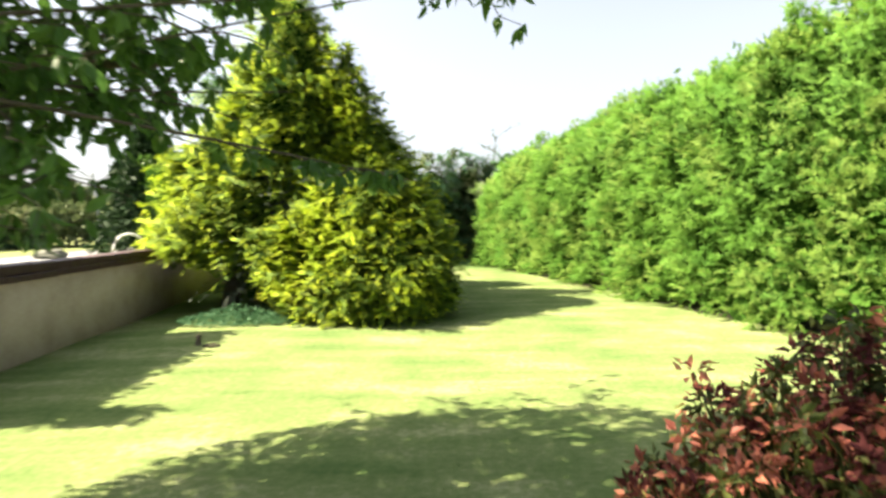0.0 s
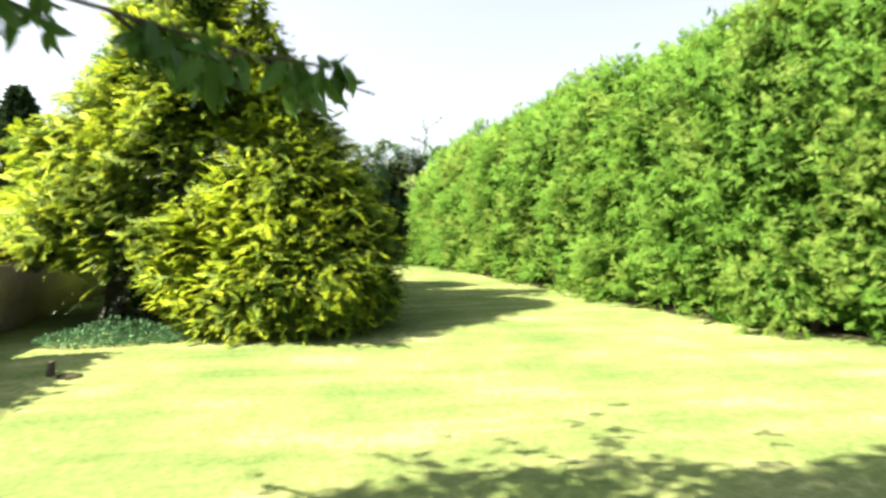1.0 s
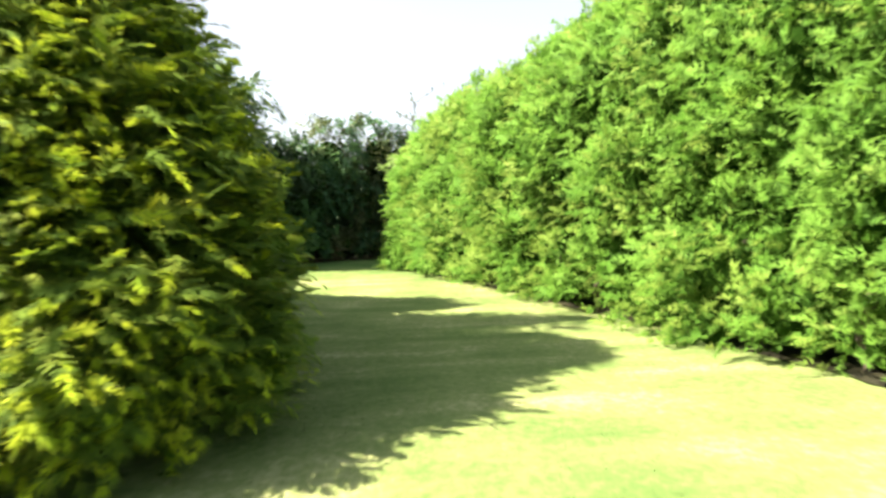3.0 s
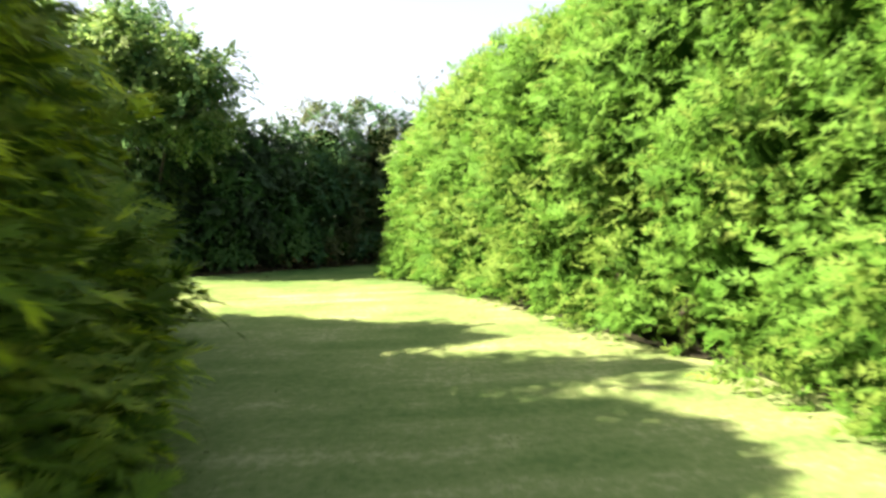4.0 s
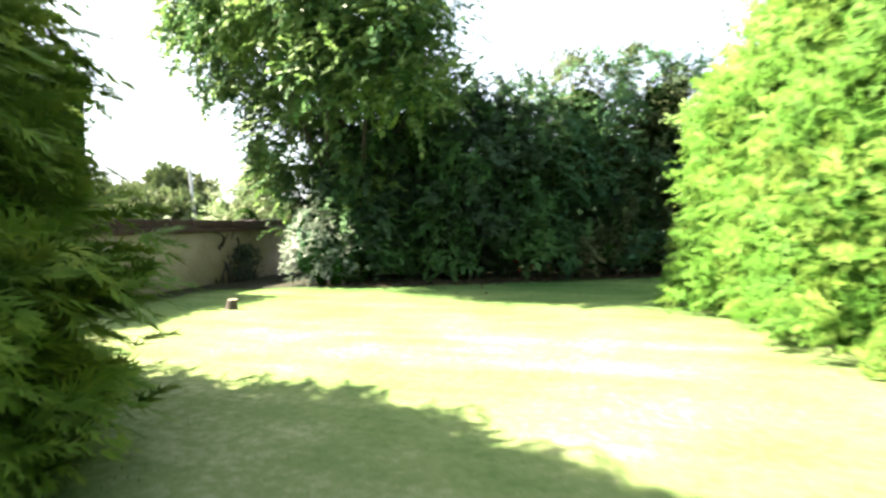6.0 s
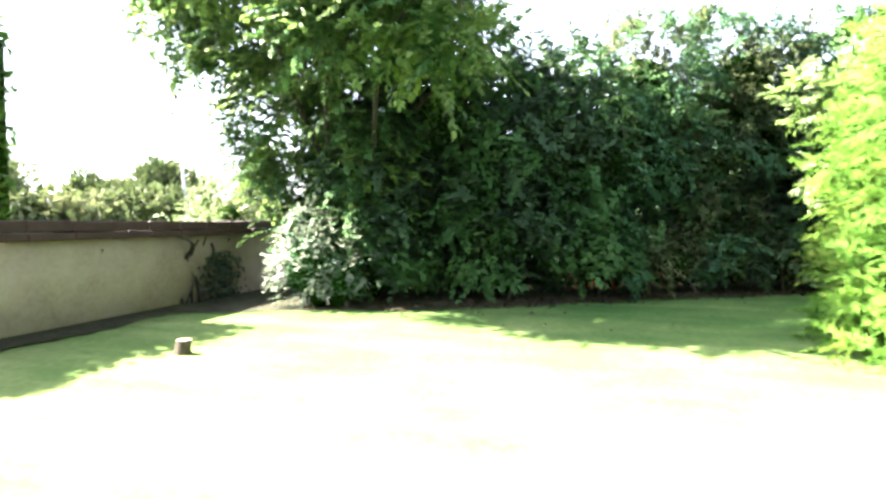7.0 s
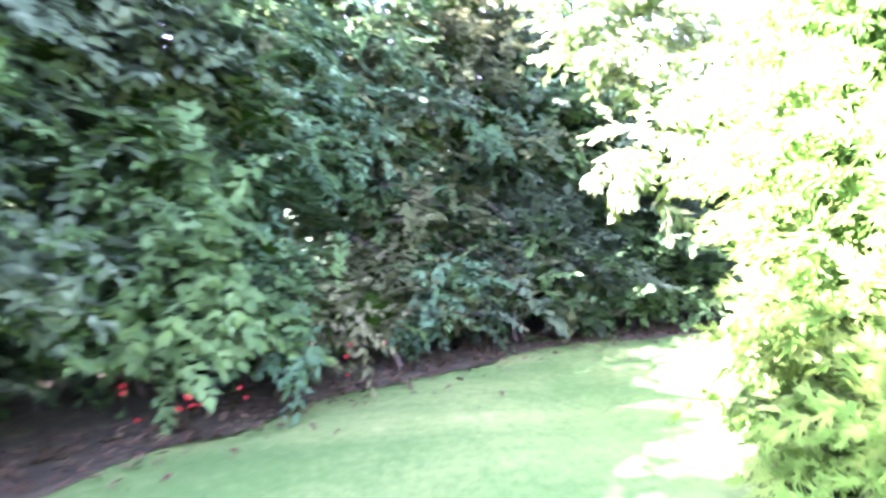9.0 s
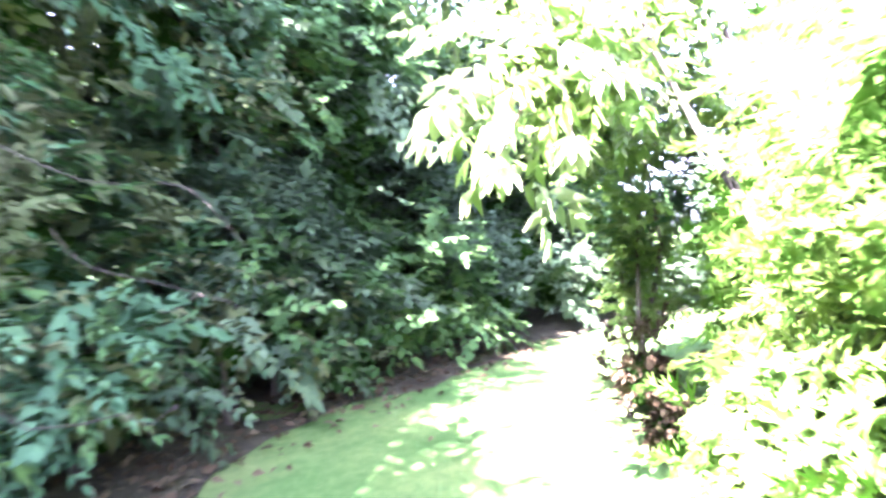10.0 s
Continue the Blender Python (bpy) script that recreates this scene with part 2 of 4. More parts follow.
FROND, LEAF, NARROW, CHERRY = frond_template(), leaf_template(), leaf_template(0.19, 0.05, 0.25), leaf_template(0.24, 0.05, 0.25)
LONG_LEAF = (np.array([(0, 0, 0), (-0.13, 0.2, 0.05), (0.13, 0.2, 0.05), (-0.2, 0.45, 0.03), (0.2, 0.45, 0.03), (-0.14, 0.72, -0.05), (0.14, 0.72, -0.05), (0, 1, -0.26), (0, 0.2, 0.0), (0, 0.45, -0.03), (0, 0.72, -0.12)], float),
             np.array([(0, 8, 1), (0, 2, 8), (1, 8, 3), (8, 9, 3), (2, 4, 8), (8, 4, 9), (3, 9, 5), (9, 10, 5), (4, 6, 9), (9, 6, 10), (5, 10, 7), (6, 7, 10)]))
# a scaly branchlet: three narrow prongs
SCALY = (np.array([(-0.12, 0, 0), (0.12, 0, 0), (0, 1, -0.18), (-0.14, 0.22, 0), (0.08, 0.10, 0), (-0.33, 0.80, 0.0), (0.14, 0.26, 0), (-0.08, 0.14, 0), (0.32, 0.86, 0.0)], float), np.arange(9).reshape(3, 3))


def puffed(way, nrm, count, own=0.75, jitter=0.2):
    """Soft normals of tufts: out of the tuft and out of the crown, for each vertex of each spray."""
    n = unit(way * own + nrm * (1 - own) + rng.normal(0, jitter, way.shape))
    return np.repeat(n, count, axis=0)


def scatter(template, at, along, size, up=None, twist=0.6):
    """Copies of a template at points, its y along the given ways: vertices and faces."""
    tv, tf = template
    n = len(at)
    y = unit(along)
    ref = np.tile([0.0, 0.0, 1.0], (n, 1)) if up is None else up
    ref = ref + rng.normal(0, twist, (n, 3))
    x = unit(np.cross(y, ref))
    z = np.cross(x, y)
    v = tv[None, :, 0, None] * x[:, None] + tv[None, :, 1, None] * y[:, None] + tv[None, :, 2, None] * z[:, None]
    v = v * np.asarray(size).reshape(n, 1, 1) + at[:, None]
    f = tf[None] + (np.arange(n) * len(tv))[:, None, None]
    return v.reshape(-1, 3), f.reshape(-1, tf.shape[1])


def fans(q, nrm, per, roam, out=1.0, stray=0.55, rise=0.2, faceup=0.6):
    """Branch tips in clusters on a surface: their roots, their ways, the upper side of each and its cluster."""
    n = len(q)
    own = np.repeat(np.arange(n), per)
    lead = unit(nrm * out + rng.normal(0, stray * 0.5, (n, 3)) + np.array([0, 0, rise]))
    way = unit(lead[own] + rng.normal(0, stray, (n * per, 3)))
    root = q[own] + rng.normal(0, 1, (n * per, 3)) * np.asarray(roam).reshape(-1, 1)[own if np.ndim(roam) else slice(None)]
    face = unit(nrm[own] * (1 - faceup) + np.array([0, 0, faceup]) + rng.normal(0, 0.16, (n * per, 3)))
    return root, way, face, own


def sprays(template, root, way, face, long, pairs, leaf, sag=0.25, open_angle=(60, 25), taper=0.5, loose=0.15):
    """Flat leafy sprays: leaves in two ranks along an arching midrib. Vertices, faces, the place along the rib and the spray of each leaf."""
    n, m = len(root), 2 * pairs + 1
    x = unit(np.cross(way, face))
    z = np.cross(x, way)
    u = np.append(np.repeat(np.linspace(0.12, 0.92, pairs), 2), 1.0)
    side = np.append(np.tile([-1.0, 1.0], pairs), 0.0)
    u = np.clip(u + rng.normal(0, 0.04, (n, m)), 0.03, 1)
    a = np.radians(open_angle[0] + (open_angle[1] - open_angle[0]) * u)
    long = np.asarray(long).reshape(n, 1)
    at = root[:, None] + way[:, None] * (long * u)[..., None]
    at[..., 2] -= sag * long * u ** 2
    ways = way[:, None] * np.cos(a)[..., None] + x[:, None] * (np.sin(a) * side)[..., None] + rng.normal(0, loose, (n, m, 3))
    ways[..., 2] -= 2 * sag * u * 0.6
    size = np.asarray(leaf).reshape(-1, 1) * (1 - taper * u) * rng.uniform(0.75, 1.2, (n, m))
    v, f = scatter(template, at.reshape(-1, 3), ways.reshape(-1, 3), size.ravel(), up=np.repeat(z, m, axis=0), twist=loose)
    return v, f, u.ravel(), np.repeat(np.arange(n), m)


def tube(points, radii, sides=7):
    """A tapering limb along points: vertices and quads."""
    pts = np.asarray(points, float)
    n = len(pts)
    t = unit(np.gradient(pts, axis=0))
    ref = np.where(np.abs(t[:, 2:3]) > 0.9, [1.0, 0, 0], [0, 0, 1.0])
    a = unit(np.cross(t, ref))
    b = np.cross(t, a)
    k = np.linspace(0, 2 * np.pi, sides, endpoint=False)
    v = pts[:, None] + (np.cos(k)[None, :, None] * a[:, None] + np.sin(k)[None, :, None] * b[:, None]) * np.asarray(radii, float)[:, None, None]
    f = []
    for i in range(n - 1):
        for j in range(sides):
            f.append((i * sides + j, i * sides + (j + 1) % sides, (i + 1) * sides + (j + 1) % sides, (i + 1) * sides + j))
    return v.reshape(-1, 3), np.array(f)


def joined(pieces):
    vs, fs, o = [], [], 0
    for v, f in pieces:
        vs.append(v)
        fs.append(np.asarray(f) + o)
        o += len(v)
    return np.concatenate(vs), np.concatenate(fs)


def limb(a, b, r0, r1, bend=0.15, steps=7):
    """A crooked limb from a to b."""
    a, b = np.array(a, float), np.array(b, float)
    k = np.linspace(0, 1, steps)
    long = np.linalg.norm(b - a)
    wob = sum(np.sin(np.pi * j * k)[:, None] * rng.normal(0, bend * long * 0.5 / j, 3) for j in (1, 2, 3))
    pts = a + (b - a) * k[:, None] + wob * (1, 1, 0.6)
    return tube(pts, r0 + (r1 - r0) * k), pts


def box_verts(x0, x1, y0, y1, z0, z1):
    v = np.array([(x, y, z) for z in (z0, z1) for x, y in ((x0, y0), (x1, y0), (x1, y1), (x0, y1))], float)
    f = np.array([(3, 2, 1, 0), (4, 5, 6, 7), (0, 1, 5, 4), (1, 2, 6, 5), (2, 3, 7, 6), (3, 0, 4, 7)])
    return v, f


def lumpy(p, scale, amount):
    """A smooth uneven offset for each point."""
    return np.array([noise.noise(Vector(q) * scale) for q in p]) * amount

# ---- ground ----
def ground_height(x, y):
    """The lawn falls a little towards the wall."""
    return -0.09 * np.clip((-x - 3.2) / 1.8, 0, 1) * np.clip((14 - y) / 4, 0, 1)


def build_ground():
    ax = np.concatenate([[-2500, -600, -150, -60, -30, -18], np.linspace(-12, 12, 81), [18, 30, 60, 150, 600, 2500]])
    ay = np.concatenate([[-2500, -600, -150, -60, -20], np.linspace(-6, 32, 115), [45, 60, 150, 600, 2500]])
    gx, gy = np.meshgrid(ax, ay)
    v = np.stack([gx.ravel(), gy.ravel(), ground_height(gx, gy).ravel()], 1)
    inside = (np.abs(v[:, 0]) < 11) & (v[:, 1] > -5) & (v[:, 1] < 31)
    v[inside, 2] += lumpy(v[inside], 0.8, 0.02)
    w, h = len(ax), len(ay)
    i = np.arange(w * h).reshape(h, w)
    f = np.stack([i[:-1, :-1], i[:-1, 1:], i[1:, 1:], i[1:, :-1]], -1).reshape(-1, 4)
    tagged(mesh_of("ground", v, f, M_LAWN, smooth=True), "mown lawn with dry yellow patches, reaching to the fields", "lawn", kind="structure")


def in_lawn(x, y):
    """Open lawn between the wall and the hedge, in front of the far shrubs."""
    right = np.interp(y, [0, 7, 10, 14, 19, 21, 22.5, 24], [6, 5.2, 3.6, 2.8, 1.5, 1.8, 3.0, 4.5])
    left = -4.45 - 0.06 * y
    far = np.interp(x, [-5, -3.6, -2.5, -1.3, -0.75, 0.25, 1.6, 2.6, 5.0], [20.2, 20.75, 21.2, 22.0, 22.42, 23.1, 24.0, 24.2, 24.5])
    return (x < right) & (x > left) & (y < far)


def build_grass():
    n = 180000
    y = rng.uniform(1.5, 24.5, n)
    x = rng.uniform(-6, 5.2, n)
    k = in_lawn(x, y)
    x, y = x[k], y[k]
    n = len(x)
    at = np.stack([x, y, ground_height(x, y) - 0.004 + lumpy(np.stack([x, y, 0 * x], 1), 0.8, 0.02)], 1)
    lean = rng.normal(0, 0.8, (n, 3))
    lean[:, 2] = 1.0
    v, f = scatter((np.array([(-0.16, 0, 0), (0.16, 0, 0), (0.0, 1, 0.15)]), np.array([(0, 1, 2)])), at, lean, rng.uniform(0.010, 0.020, n), twist=3)
    tagged(mesh_of("grass", v, f, M_BLADE, normals=np.tile([0.0, 0.0, 1.0], (len(v), 1))), "short mown grass blades, green with dry yellow tips", "grass", kind="stuff")


# ---- boundary wall ----
def wall_x(y):
    return -4.40 - 0.06 * y


def build_wall():
    y0, y1 = -8.0, 25.0
    wall = thing("boundary_wall", "low tan rendered garden wall with dark tiled coping", "wall", kind="structure")
    def strip(out0, out1, z0, z1, ya, yb):
        v, f = box_verts(0, 1, 0, 1, 0, 1)
        q = v.copy()
        q[:, 1] = np.where(v[:, 1] > 0.5, yb, ya)
        q[:, 0] = wall_x(q[:, 1]) + np.where(v[:, 0] > 0.5, out1, out0)
        q[:, 2] = np.where(v[:, 2] > 0.5, z1, z0)
        return q, f
    v, f = strip(-0.24, 0.0, -0.4, 0.85, y0, y1)
    mesh_of("wall_face", v, f, M_WALL, wall)
    shared = None
    # two rows of coping tiles, the lower one proud of the face
    n = 66
    step = (y1 - y0) / n
    for row, (o0, o1, z0, z1) in enumerate(((-0.31, 0.07, 0.85, 0.925), (-0.28, 0.04, 0.929, 1.035))):
        for i in range(n):
            ya = y0 + i * step + 0.004
            v, f = strip(o0, o1, z0, z1, ya, ya + step - 0.008)
            bm = bmesh.new()
            vs = [bm.verts.new(p - v[0]) for p in v]
            for q in f:
                bm.faces.new([vs[k] for k in q])
            if shared is None or shared[0] != row:
                bmesh.ops.bevel(bm, geom=bm.edges[:], offset=0.008, segments=1, affect="EDGES")
                me = bpy.data.meshes.new("coping_tile")
                bm.to_mesh(me)
                me.materials.append(M_COPE)
                shared = (row, me)
            bm.free()
            ob = new("coping_tile", shared[1])
            ob.parent = wall
            ob.location = v[0] + (0, 0, rng.normal(0, 0.003))
            ob.rotation_euler = (0, 0, rng.normal(0, 0.004))


# ---- hedge ----
HEDGE = np.array([(7.4, 4.2), (6.2, 5.6), (5.05, 7.0), (4.15, 8.4), (3.72, 9.8), (3.5, 11.2), (3.25, 12.4), (2.85, 13.8), (2.5, 15.6), (2.0, 17.4), (1.5, 19.0), (1.32, 20.1), (1.40, 21.1), (2.0, 21.75), (3.3, 22.25), (4.9, 22.75), (6.6, 23.2), (9.2, 23.4)])
HEDGE_TOP = np.array([4.25, 4.25, 4.25, 4.08, 3.85, 3.8, 3.8, 3.8, 3.7, 3.5, 3.25, 3.05, 2.9, 2.9, 2.9, 3.0, 3.0, 3.0])


def hedge_curve(s):
    """Front foot of the hedge, the height there, and the way out of its face."""
    seg = np.concatenate([[0], np.cumsum(np.linalg.norm(np.diff(HEDGE, axis=0), axis=1))])
    s = s * seg[-1]
    def at(q):
        return np.stack([np.interp(q, seg, HEDGE[:, 0]), np.interp(q, seg, HEDGE[:, 1])], -1)
    p = (at(s - 0.5) + at(s) * 2 + at(s + 0.5)) / 4
    d = unit(at(s + 0.3) - at(s - 0.3))
    out = np.stack([-d[..., 1], d[..., 0]], -1)
    return p, np.interp(s, seg, HEDGE_TOP), out


def hedge_profile(v, h):
    """v from 0 at the foot over the face to the crest and on: set-back and height."""
    ang = np.clip((v - 0.62) / 0.38, 0, 1) * np.pi / 2
    back = np.where(v < 0.62, 0.03 - 0.03 * np.sin(np.clip(v / 0.3, 0, 1) * np.pi / 2) + 0.15 * np.clip((v - 0.3) / 0.32, 0, 1) ** 2, 0.15 + 1.0 * (1 - np.cos(ang)))
    z = np.where(v < 0.62, 0.06 + (h - 0.96) * v / 0.62, h - 0.90 + 0.9 * np.sin(ang))
    tip = np.where(v < 0.62, 0.0, ang)
    return back, z, tip


def hedge_surface(s, v, sink=0.0):
    p, h, out = hedge_curve(s)
    h = h + 0.14 * np.sin(s * 61) * np.sin(s * 23 + 1) + 0.08 * np.sin(s * 140)
    back, z, tip = hedge_profile(v, h)
    # the skirt lifts between the plants
    z = z + (0.02 + 0.10 * np.sin(s * 87) * np.sin(s * 31 + 2) + 0.04 * np.sin(s * 203)) * np.clip(1 - v / 0.12, 0, 1)
    x = p[:, 0] - out[:, 0] * back
    y = p[:, 1] - out[:, 1] * back
    q = np.stack([x, y, z], 1)
    nrm = np.stack([out[:, 0] * np.cos(tip), out[:, 1] * np.cos(tip), np.sin(tip)], 1)
    bulge = lumpy(q * (1, 1, 0.75), 1.0, 0.34) + lumpy(q * (1, 1, 0.8), 2.6, 0.30) - 0.06
    return q + nrm * (bulge - sink)[:, None], nrm


def build_hedge():
    hedge = thing("conifer_hedge", "tall dense bright green clipped conifer hedge beside the lawn", "hedge")
    n, per = 5800, 4
    s, v = rng.uniform(0.02, 0.90, n), rng.uniform(0, 1, n)
    q, nrm = hedge_surface(s, v)
    push = rng.normal(0, 0.075, n)
    root, way, face, own = fans(q + nrm * push[:, None], nrm, per, 0.07, 0.9, 0.45, 0.42, 0.4)
    long = rng.uniform(0.10, 0.22, len(root))
    vv, f, u, k = sprays(SCALY, root - way * 0.05, way, face, long, 4, long * 0.52, 0.32, (52, 20), 0.38, 0.12)
    soft = np.repeat(unit(face * 0.5 + nrm[own] * 0.5 + rng.normal(0, 0.18, face.shape))[k], len(SCALY[0]), axis=0)
    # paler patches where it has grown out; young growth sits at the tips, darker leaf further in paints shade
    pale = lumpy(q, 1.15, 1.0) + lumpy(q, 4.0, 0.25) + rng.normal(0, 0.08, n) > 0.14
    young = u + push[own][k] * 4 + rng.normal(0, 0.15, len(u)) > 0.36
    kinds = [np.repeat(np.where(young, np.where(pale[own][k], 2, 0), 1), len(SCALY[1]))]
    # a close layer under the sprays, all in the darker leaf of the hollows
    m = 26000
    q2, n2 = hedge_surface(rng.uniform(0.02, 0.999, m), rng.uniform(0, 1, m), 0.12)
    w2 = unit(n2 + rng.normal(0, 0.5, (m, 3)) + np.array([0, 0, 0.35]))
    v2, f2 = scatter(FROND, q2 - n2 * rng.uniform(0, 0.12, (m, 1)), w2, rng.uniform(0.09, 0.17, m), up=n2, twist=0.6)
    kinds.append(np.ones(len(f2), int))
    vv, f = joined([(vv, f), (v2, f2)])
    mesh_of("foliage", vv, f, None, hedge, mats=[M_HEDGE, M_HEDGE_HOLLOW, M_HEDGE_PALE], index=np.concatenate(kinds), normals=np.concatenate([soft, puffed(w2, n2, len(FROND[0]), 0.3)]))
    # shoots that stand over the crest
    m = 480
    q, nrm = hedge_surface(rng.uniform(0.02, 0.98, m), rng.uniform(0.88, 1.0, m))
    at = np.repeat(q, 6, axis=0) + np.stack([rng.normal(0, 0.03, m * 6), rng.normal(0, 0.03, m * 6), np.tile(np.linspace(0, 0.22, 6), m)], 1)
    vv, f = scatter(FROND, at, rng.normal(0, 0.4, (m * 6, 3)) + (0, 0, 1), rng.uniform(0.07, 0.14, m * 6))
    mesh_of("crest_growth", vv, f, M_HEDGE, hedge)
    # near-black shell that stands for the shade inside
    su, vu = np.meshgrid(np.linspace(0, 1, 150), np.linspace(0, 1, 34))
    q, nrm = hedge_surface(su.ravel(), vu.ravel(), 0.28)
    i = np.arange(su.size).reshape(su.shape)
    f = np.stack([i[:-1, :-1], i[:-1, 1:], i[1:, 1:], i[1:, :-1]], -1).reshape(-1, 4)
    p, h, out = hedge_curve(np.linspace(0, 1, 150))
    back = np.stack([p[:, 0] - out[:, 0] * 2.2, p[:, 1] - out[:, 1] * 2.2], 1)
    low = np.concatenate([np.column_stack([back, h - 0.5]), np.column_stack([back, 0 * h])])
    o = len(q)
    top = i[-1]
    r1 = o + np.arange(150)
    r2 = r1 + 150
    f2 = np.concatenate([np.stack([top[:-1], top[1:], r1[1:], r1[:-1]], -1), np.stack([r1[:-1], r1[1:], r2[1:], r2[:-1]], -1)])
    mesh_of("shade_core", np.concatenate([q, low]), np.concatenate([f, f2]), M_CORE, hedge, smooth=True)
    # growth on the top and the back
    m = 9000
    k = rng.uniform(0.0, 1.0, m)
    p, h, out = hedge_curve(k)
    across = rng.uniform(0, 1, m)
    top = across < 0.4
    set_back = np.where(top, 0.9 + across * 3.4, 2.25)
    z = np.where(top, h - 0.1 - across, (h - 0.5) * rng.uniform(0.02, 1, m))
    at = np.column_stack([p - out * set_back[:, None], z])
    nrm = np.where(top[:, None], np.array([0, 0, 1.0]), np.column_stack([-out, 0 * k]))
    vv, f = scatter(FROND, at, unit(nrm + rng.normal(0, 0.5, (m, 3)) + (0, 0, 0.3)), rng.uniform(0.25, 0.5, m))
    tagged(mesh_of("back_growth", vv, f, M_HEDGE, hedge), kind="stuff")
    # stems that show under the skirt
    for k in np.linspace(0.05, 0.97, 24):
        p, h, out = hedge_curve(np.array([k]))
        a = np.array([p[0, 0] - out[0, 0] * 0.5, p[0, 1] - out[0, 1] * 0.5, -0.05])
        (vv, f), _ = limb(a, a + (rng.normal(0, 0.06), rng.normal(0, 0.06), 1.0), 0.06, 0.04)
        mesh_of("stem", vv, f, M_BARK, hedge)
    # dry soil under the skirt
    s = np.linspace(0, 1, 120)
    p, h, out = hedge_curve(s)
    a = np.column_stack([p + out * (-0.28 + 0.07 * np.sin(s * 190)[:, None] * np.sin(s * 57)[:, None]), 0 * s + 0.012])
    b = np.column_stack([p - out * 1.0, 0 * s + 0.03])
    j = np.arange(119)
    f = np.stack([j, j + 1, j + 121, j + 120], -1)
    tagged(mesh_of("hedge_bed", np.concatenate([a, b]), f, M_SOIL), "dry bare soil under the hedge", "soil", kind="structure")


# ---- cypresses ----
def build_cypress(name, label, base, apex, radius, mats, n, per=5, rho=(0.16, 0.34), skirt=0.12, gold=0.45, power=0.8, squash=(1, 1), open_from=-2.6, open_to=1.2, hollow=None):
    """A broad conical cypress: a leaning axis, lobes of upswept sprays."""
    tree = thing(name, label, "tree", (base[0], base[1], 0))
    axis = np.array([apex[0] - base[0], apex[1] - base[1], 0.0])
    H = apex[2]
    def bare(w):
        """How far a point lies in the bare, overgrown hollow of the crown."""
        return np.exp(-((w[:, 0] - hollow[0]) ** 2 + 0.45 * (w[:, 2] - hollow[1]) ** 2) / hollow[2] ** 2) * (w[:, 1] < base[1])
    def surface(k, a, sink=0.0):
        r = radius * np.clip(1 - k, 0, 1) ** power * (0.84 + 0.16 * np.clip(k / 0.12, 0, 1))
        d = np.stack([np.cos(a) * squash[0], np.sin(a) * squash[1], 0 * a], 1)
        q = axis * k[:, None] + np.array([0, 0, 1.0]) * (skirt + k * (H - skirt))[:, None] + d * r[:, None]
        w = q + (base[0], base[1], 0)
        nrm = unit(d + np.array([0, 0, radius / H]))
        bulge = lumpy(w, 0.9, 0.42) + lumpy(w, 2.3, 0.30) - 0.10
        if hollow:
            bulge = bulge - 0.3 * bare(w)
        fade = np.clip((1 - k) * 4, 0.1, 1)
        return q + nrm * ((bulge - sink) * fade)[:, None], nrm
    k = 1 - np.sqrt(rng.uniform(0.0, 1, n))
    a = rng.uniform(open_from, open_to, n)
    q, nrm = surface(k, a)
    world = q + (base[0], base[1], 0)
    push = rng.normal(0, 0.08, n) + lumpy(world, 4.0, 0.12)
    thin = np.clip((1 - k) * 3, 0.5, 1)
    root, way, face, own = fans(q + nrm * push[:, None], nrm * (1, 1, 0.5), per, 0.10 * thin, 1.0, 0.38, 0.12, 0.6)
    long = rng.uniform(rho[0], rho[1], len(root)) * thin[own]
    v, f, u, t = sprays(SCALY, root - way * (0.3 * long)[:, None], way, face, long, 6, long * 0.44, 0.30, (52, 18), 0.40, 0.08)
    # gold at the tips that stand out, green inside; more green paints shade in the hollows and away from the sun
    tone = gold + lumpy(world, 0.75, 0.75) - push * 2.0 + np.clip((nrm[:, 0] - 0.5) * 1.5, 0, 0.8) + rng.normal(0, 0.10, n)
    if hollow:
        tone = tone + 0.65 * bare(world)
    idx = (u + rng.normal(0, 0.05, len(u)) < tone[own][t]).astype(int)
    soft = np.repeat(unit(face * 0.75 + nrm[own] * 0.25 + rng.normal(0, 0.12, face.shape))[t], len(SCALY[0]), axis=0)
    m = n * 12
    k2 = 1 - np.sqrt(rng.uniform(0.0, 1, m))
    q2, n2 = surface(k2, rng.uniform(open_from, open_to, m), 0.14)
    w2 = unit(n2 * (1, 1, 0.4) + rng.normal(0, 0.4, (m, 3)))
    v2, f2 = scatter(FROND, q2, w2, rng.uniform(0.10, 0.2, m), twist=0.4)
    # the far side, thinner
    m3 = n * 3
    q3, n3 = surface(1 - np.sqrt(rng.uniform(0, 1, m3)), rng.uniform(open_to, open_from + 2 * np.pi, m3))
    v3, f3 = scatter(FROND, q3, unit(n3 * (1, 1, 0.4) + rng.normal(0, 0.4, (m3, 3))), rng.uniform(0.3, 0.5, m3), twist=0.4)
    v, f = joined([(v, f), (v2, f2), (v3, f3)])
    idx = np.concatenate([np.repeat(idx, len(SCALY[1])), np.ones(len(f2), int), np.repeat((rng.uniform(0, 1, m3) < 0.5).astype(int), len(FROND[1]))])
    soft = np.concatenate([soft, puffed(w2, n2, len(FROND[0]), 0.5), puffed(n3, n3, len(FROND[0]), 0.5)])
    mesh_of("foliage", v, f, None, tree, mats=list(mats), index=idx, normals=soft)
    # near-black cone inside, for the shade between the sprays
    ku, au = np.meshgrid(np.linspace(0, 0.97, 26), np.linspace(0, 2 * np.pi, 40, endpoint=False))
    q, _ = surface(ku.ravel(), au.ravel(), 0.30)
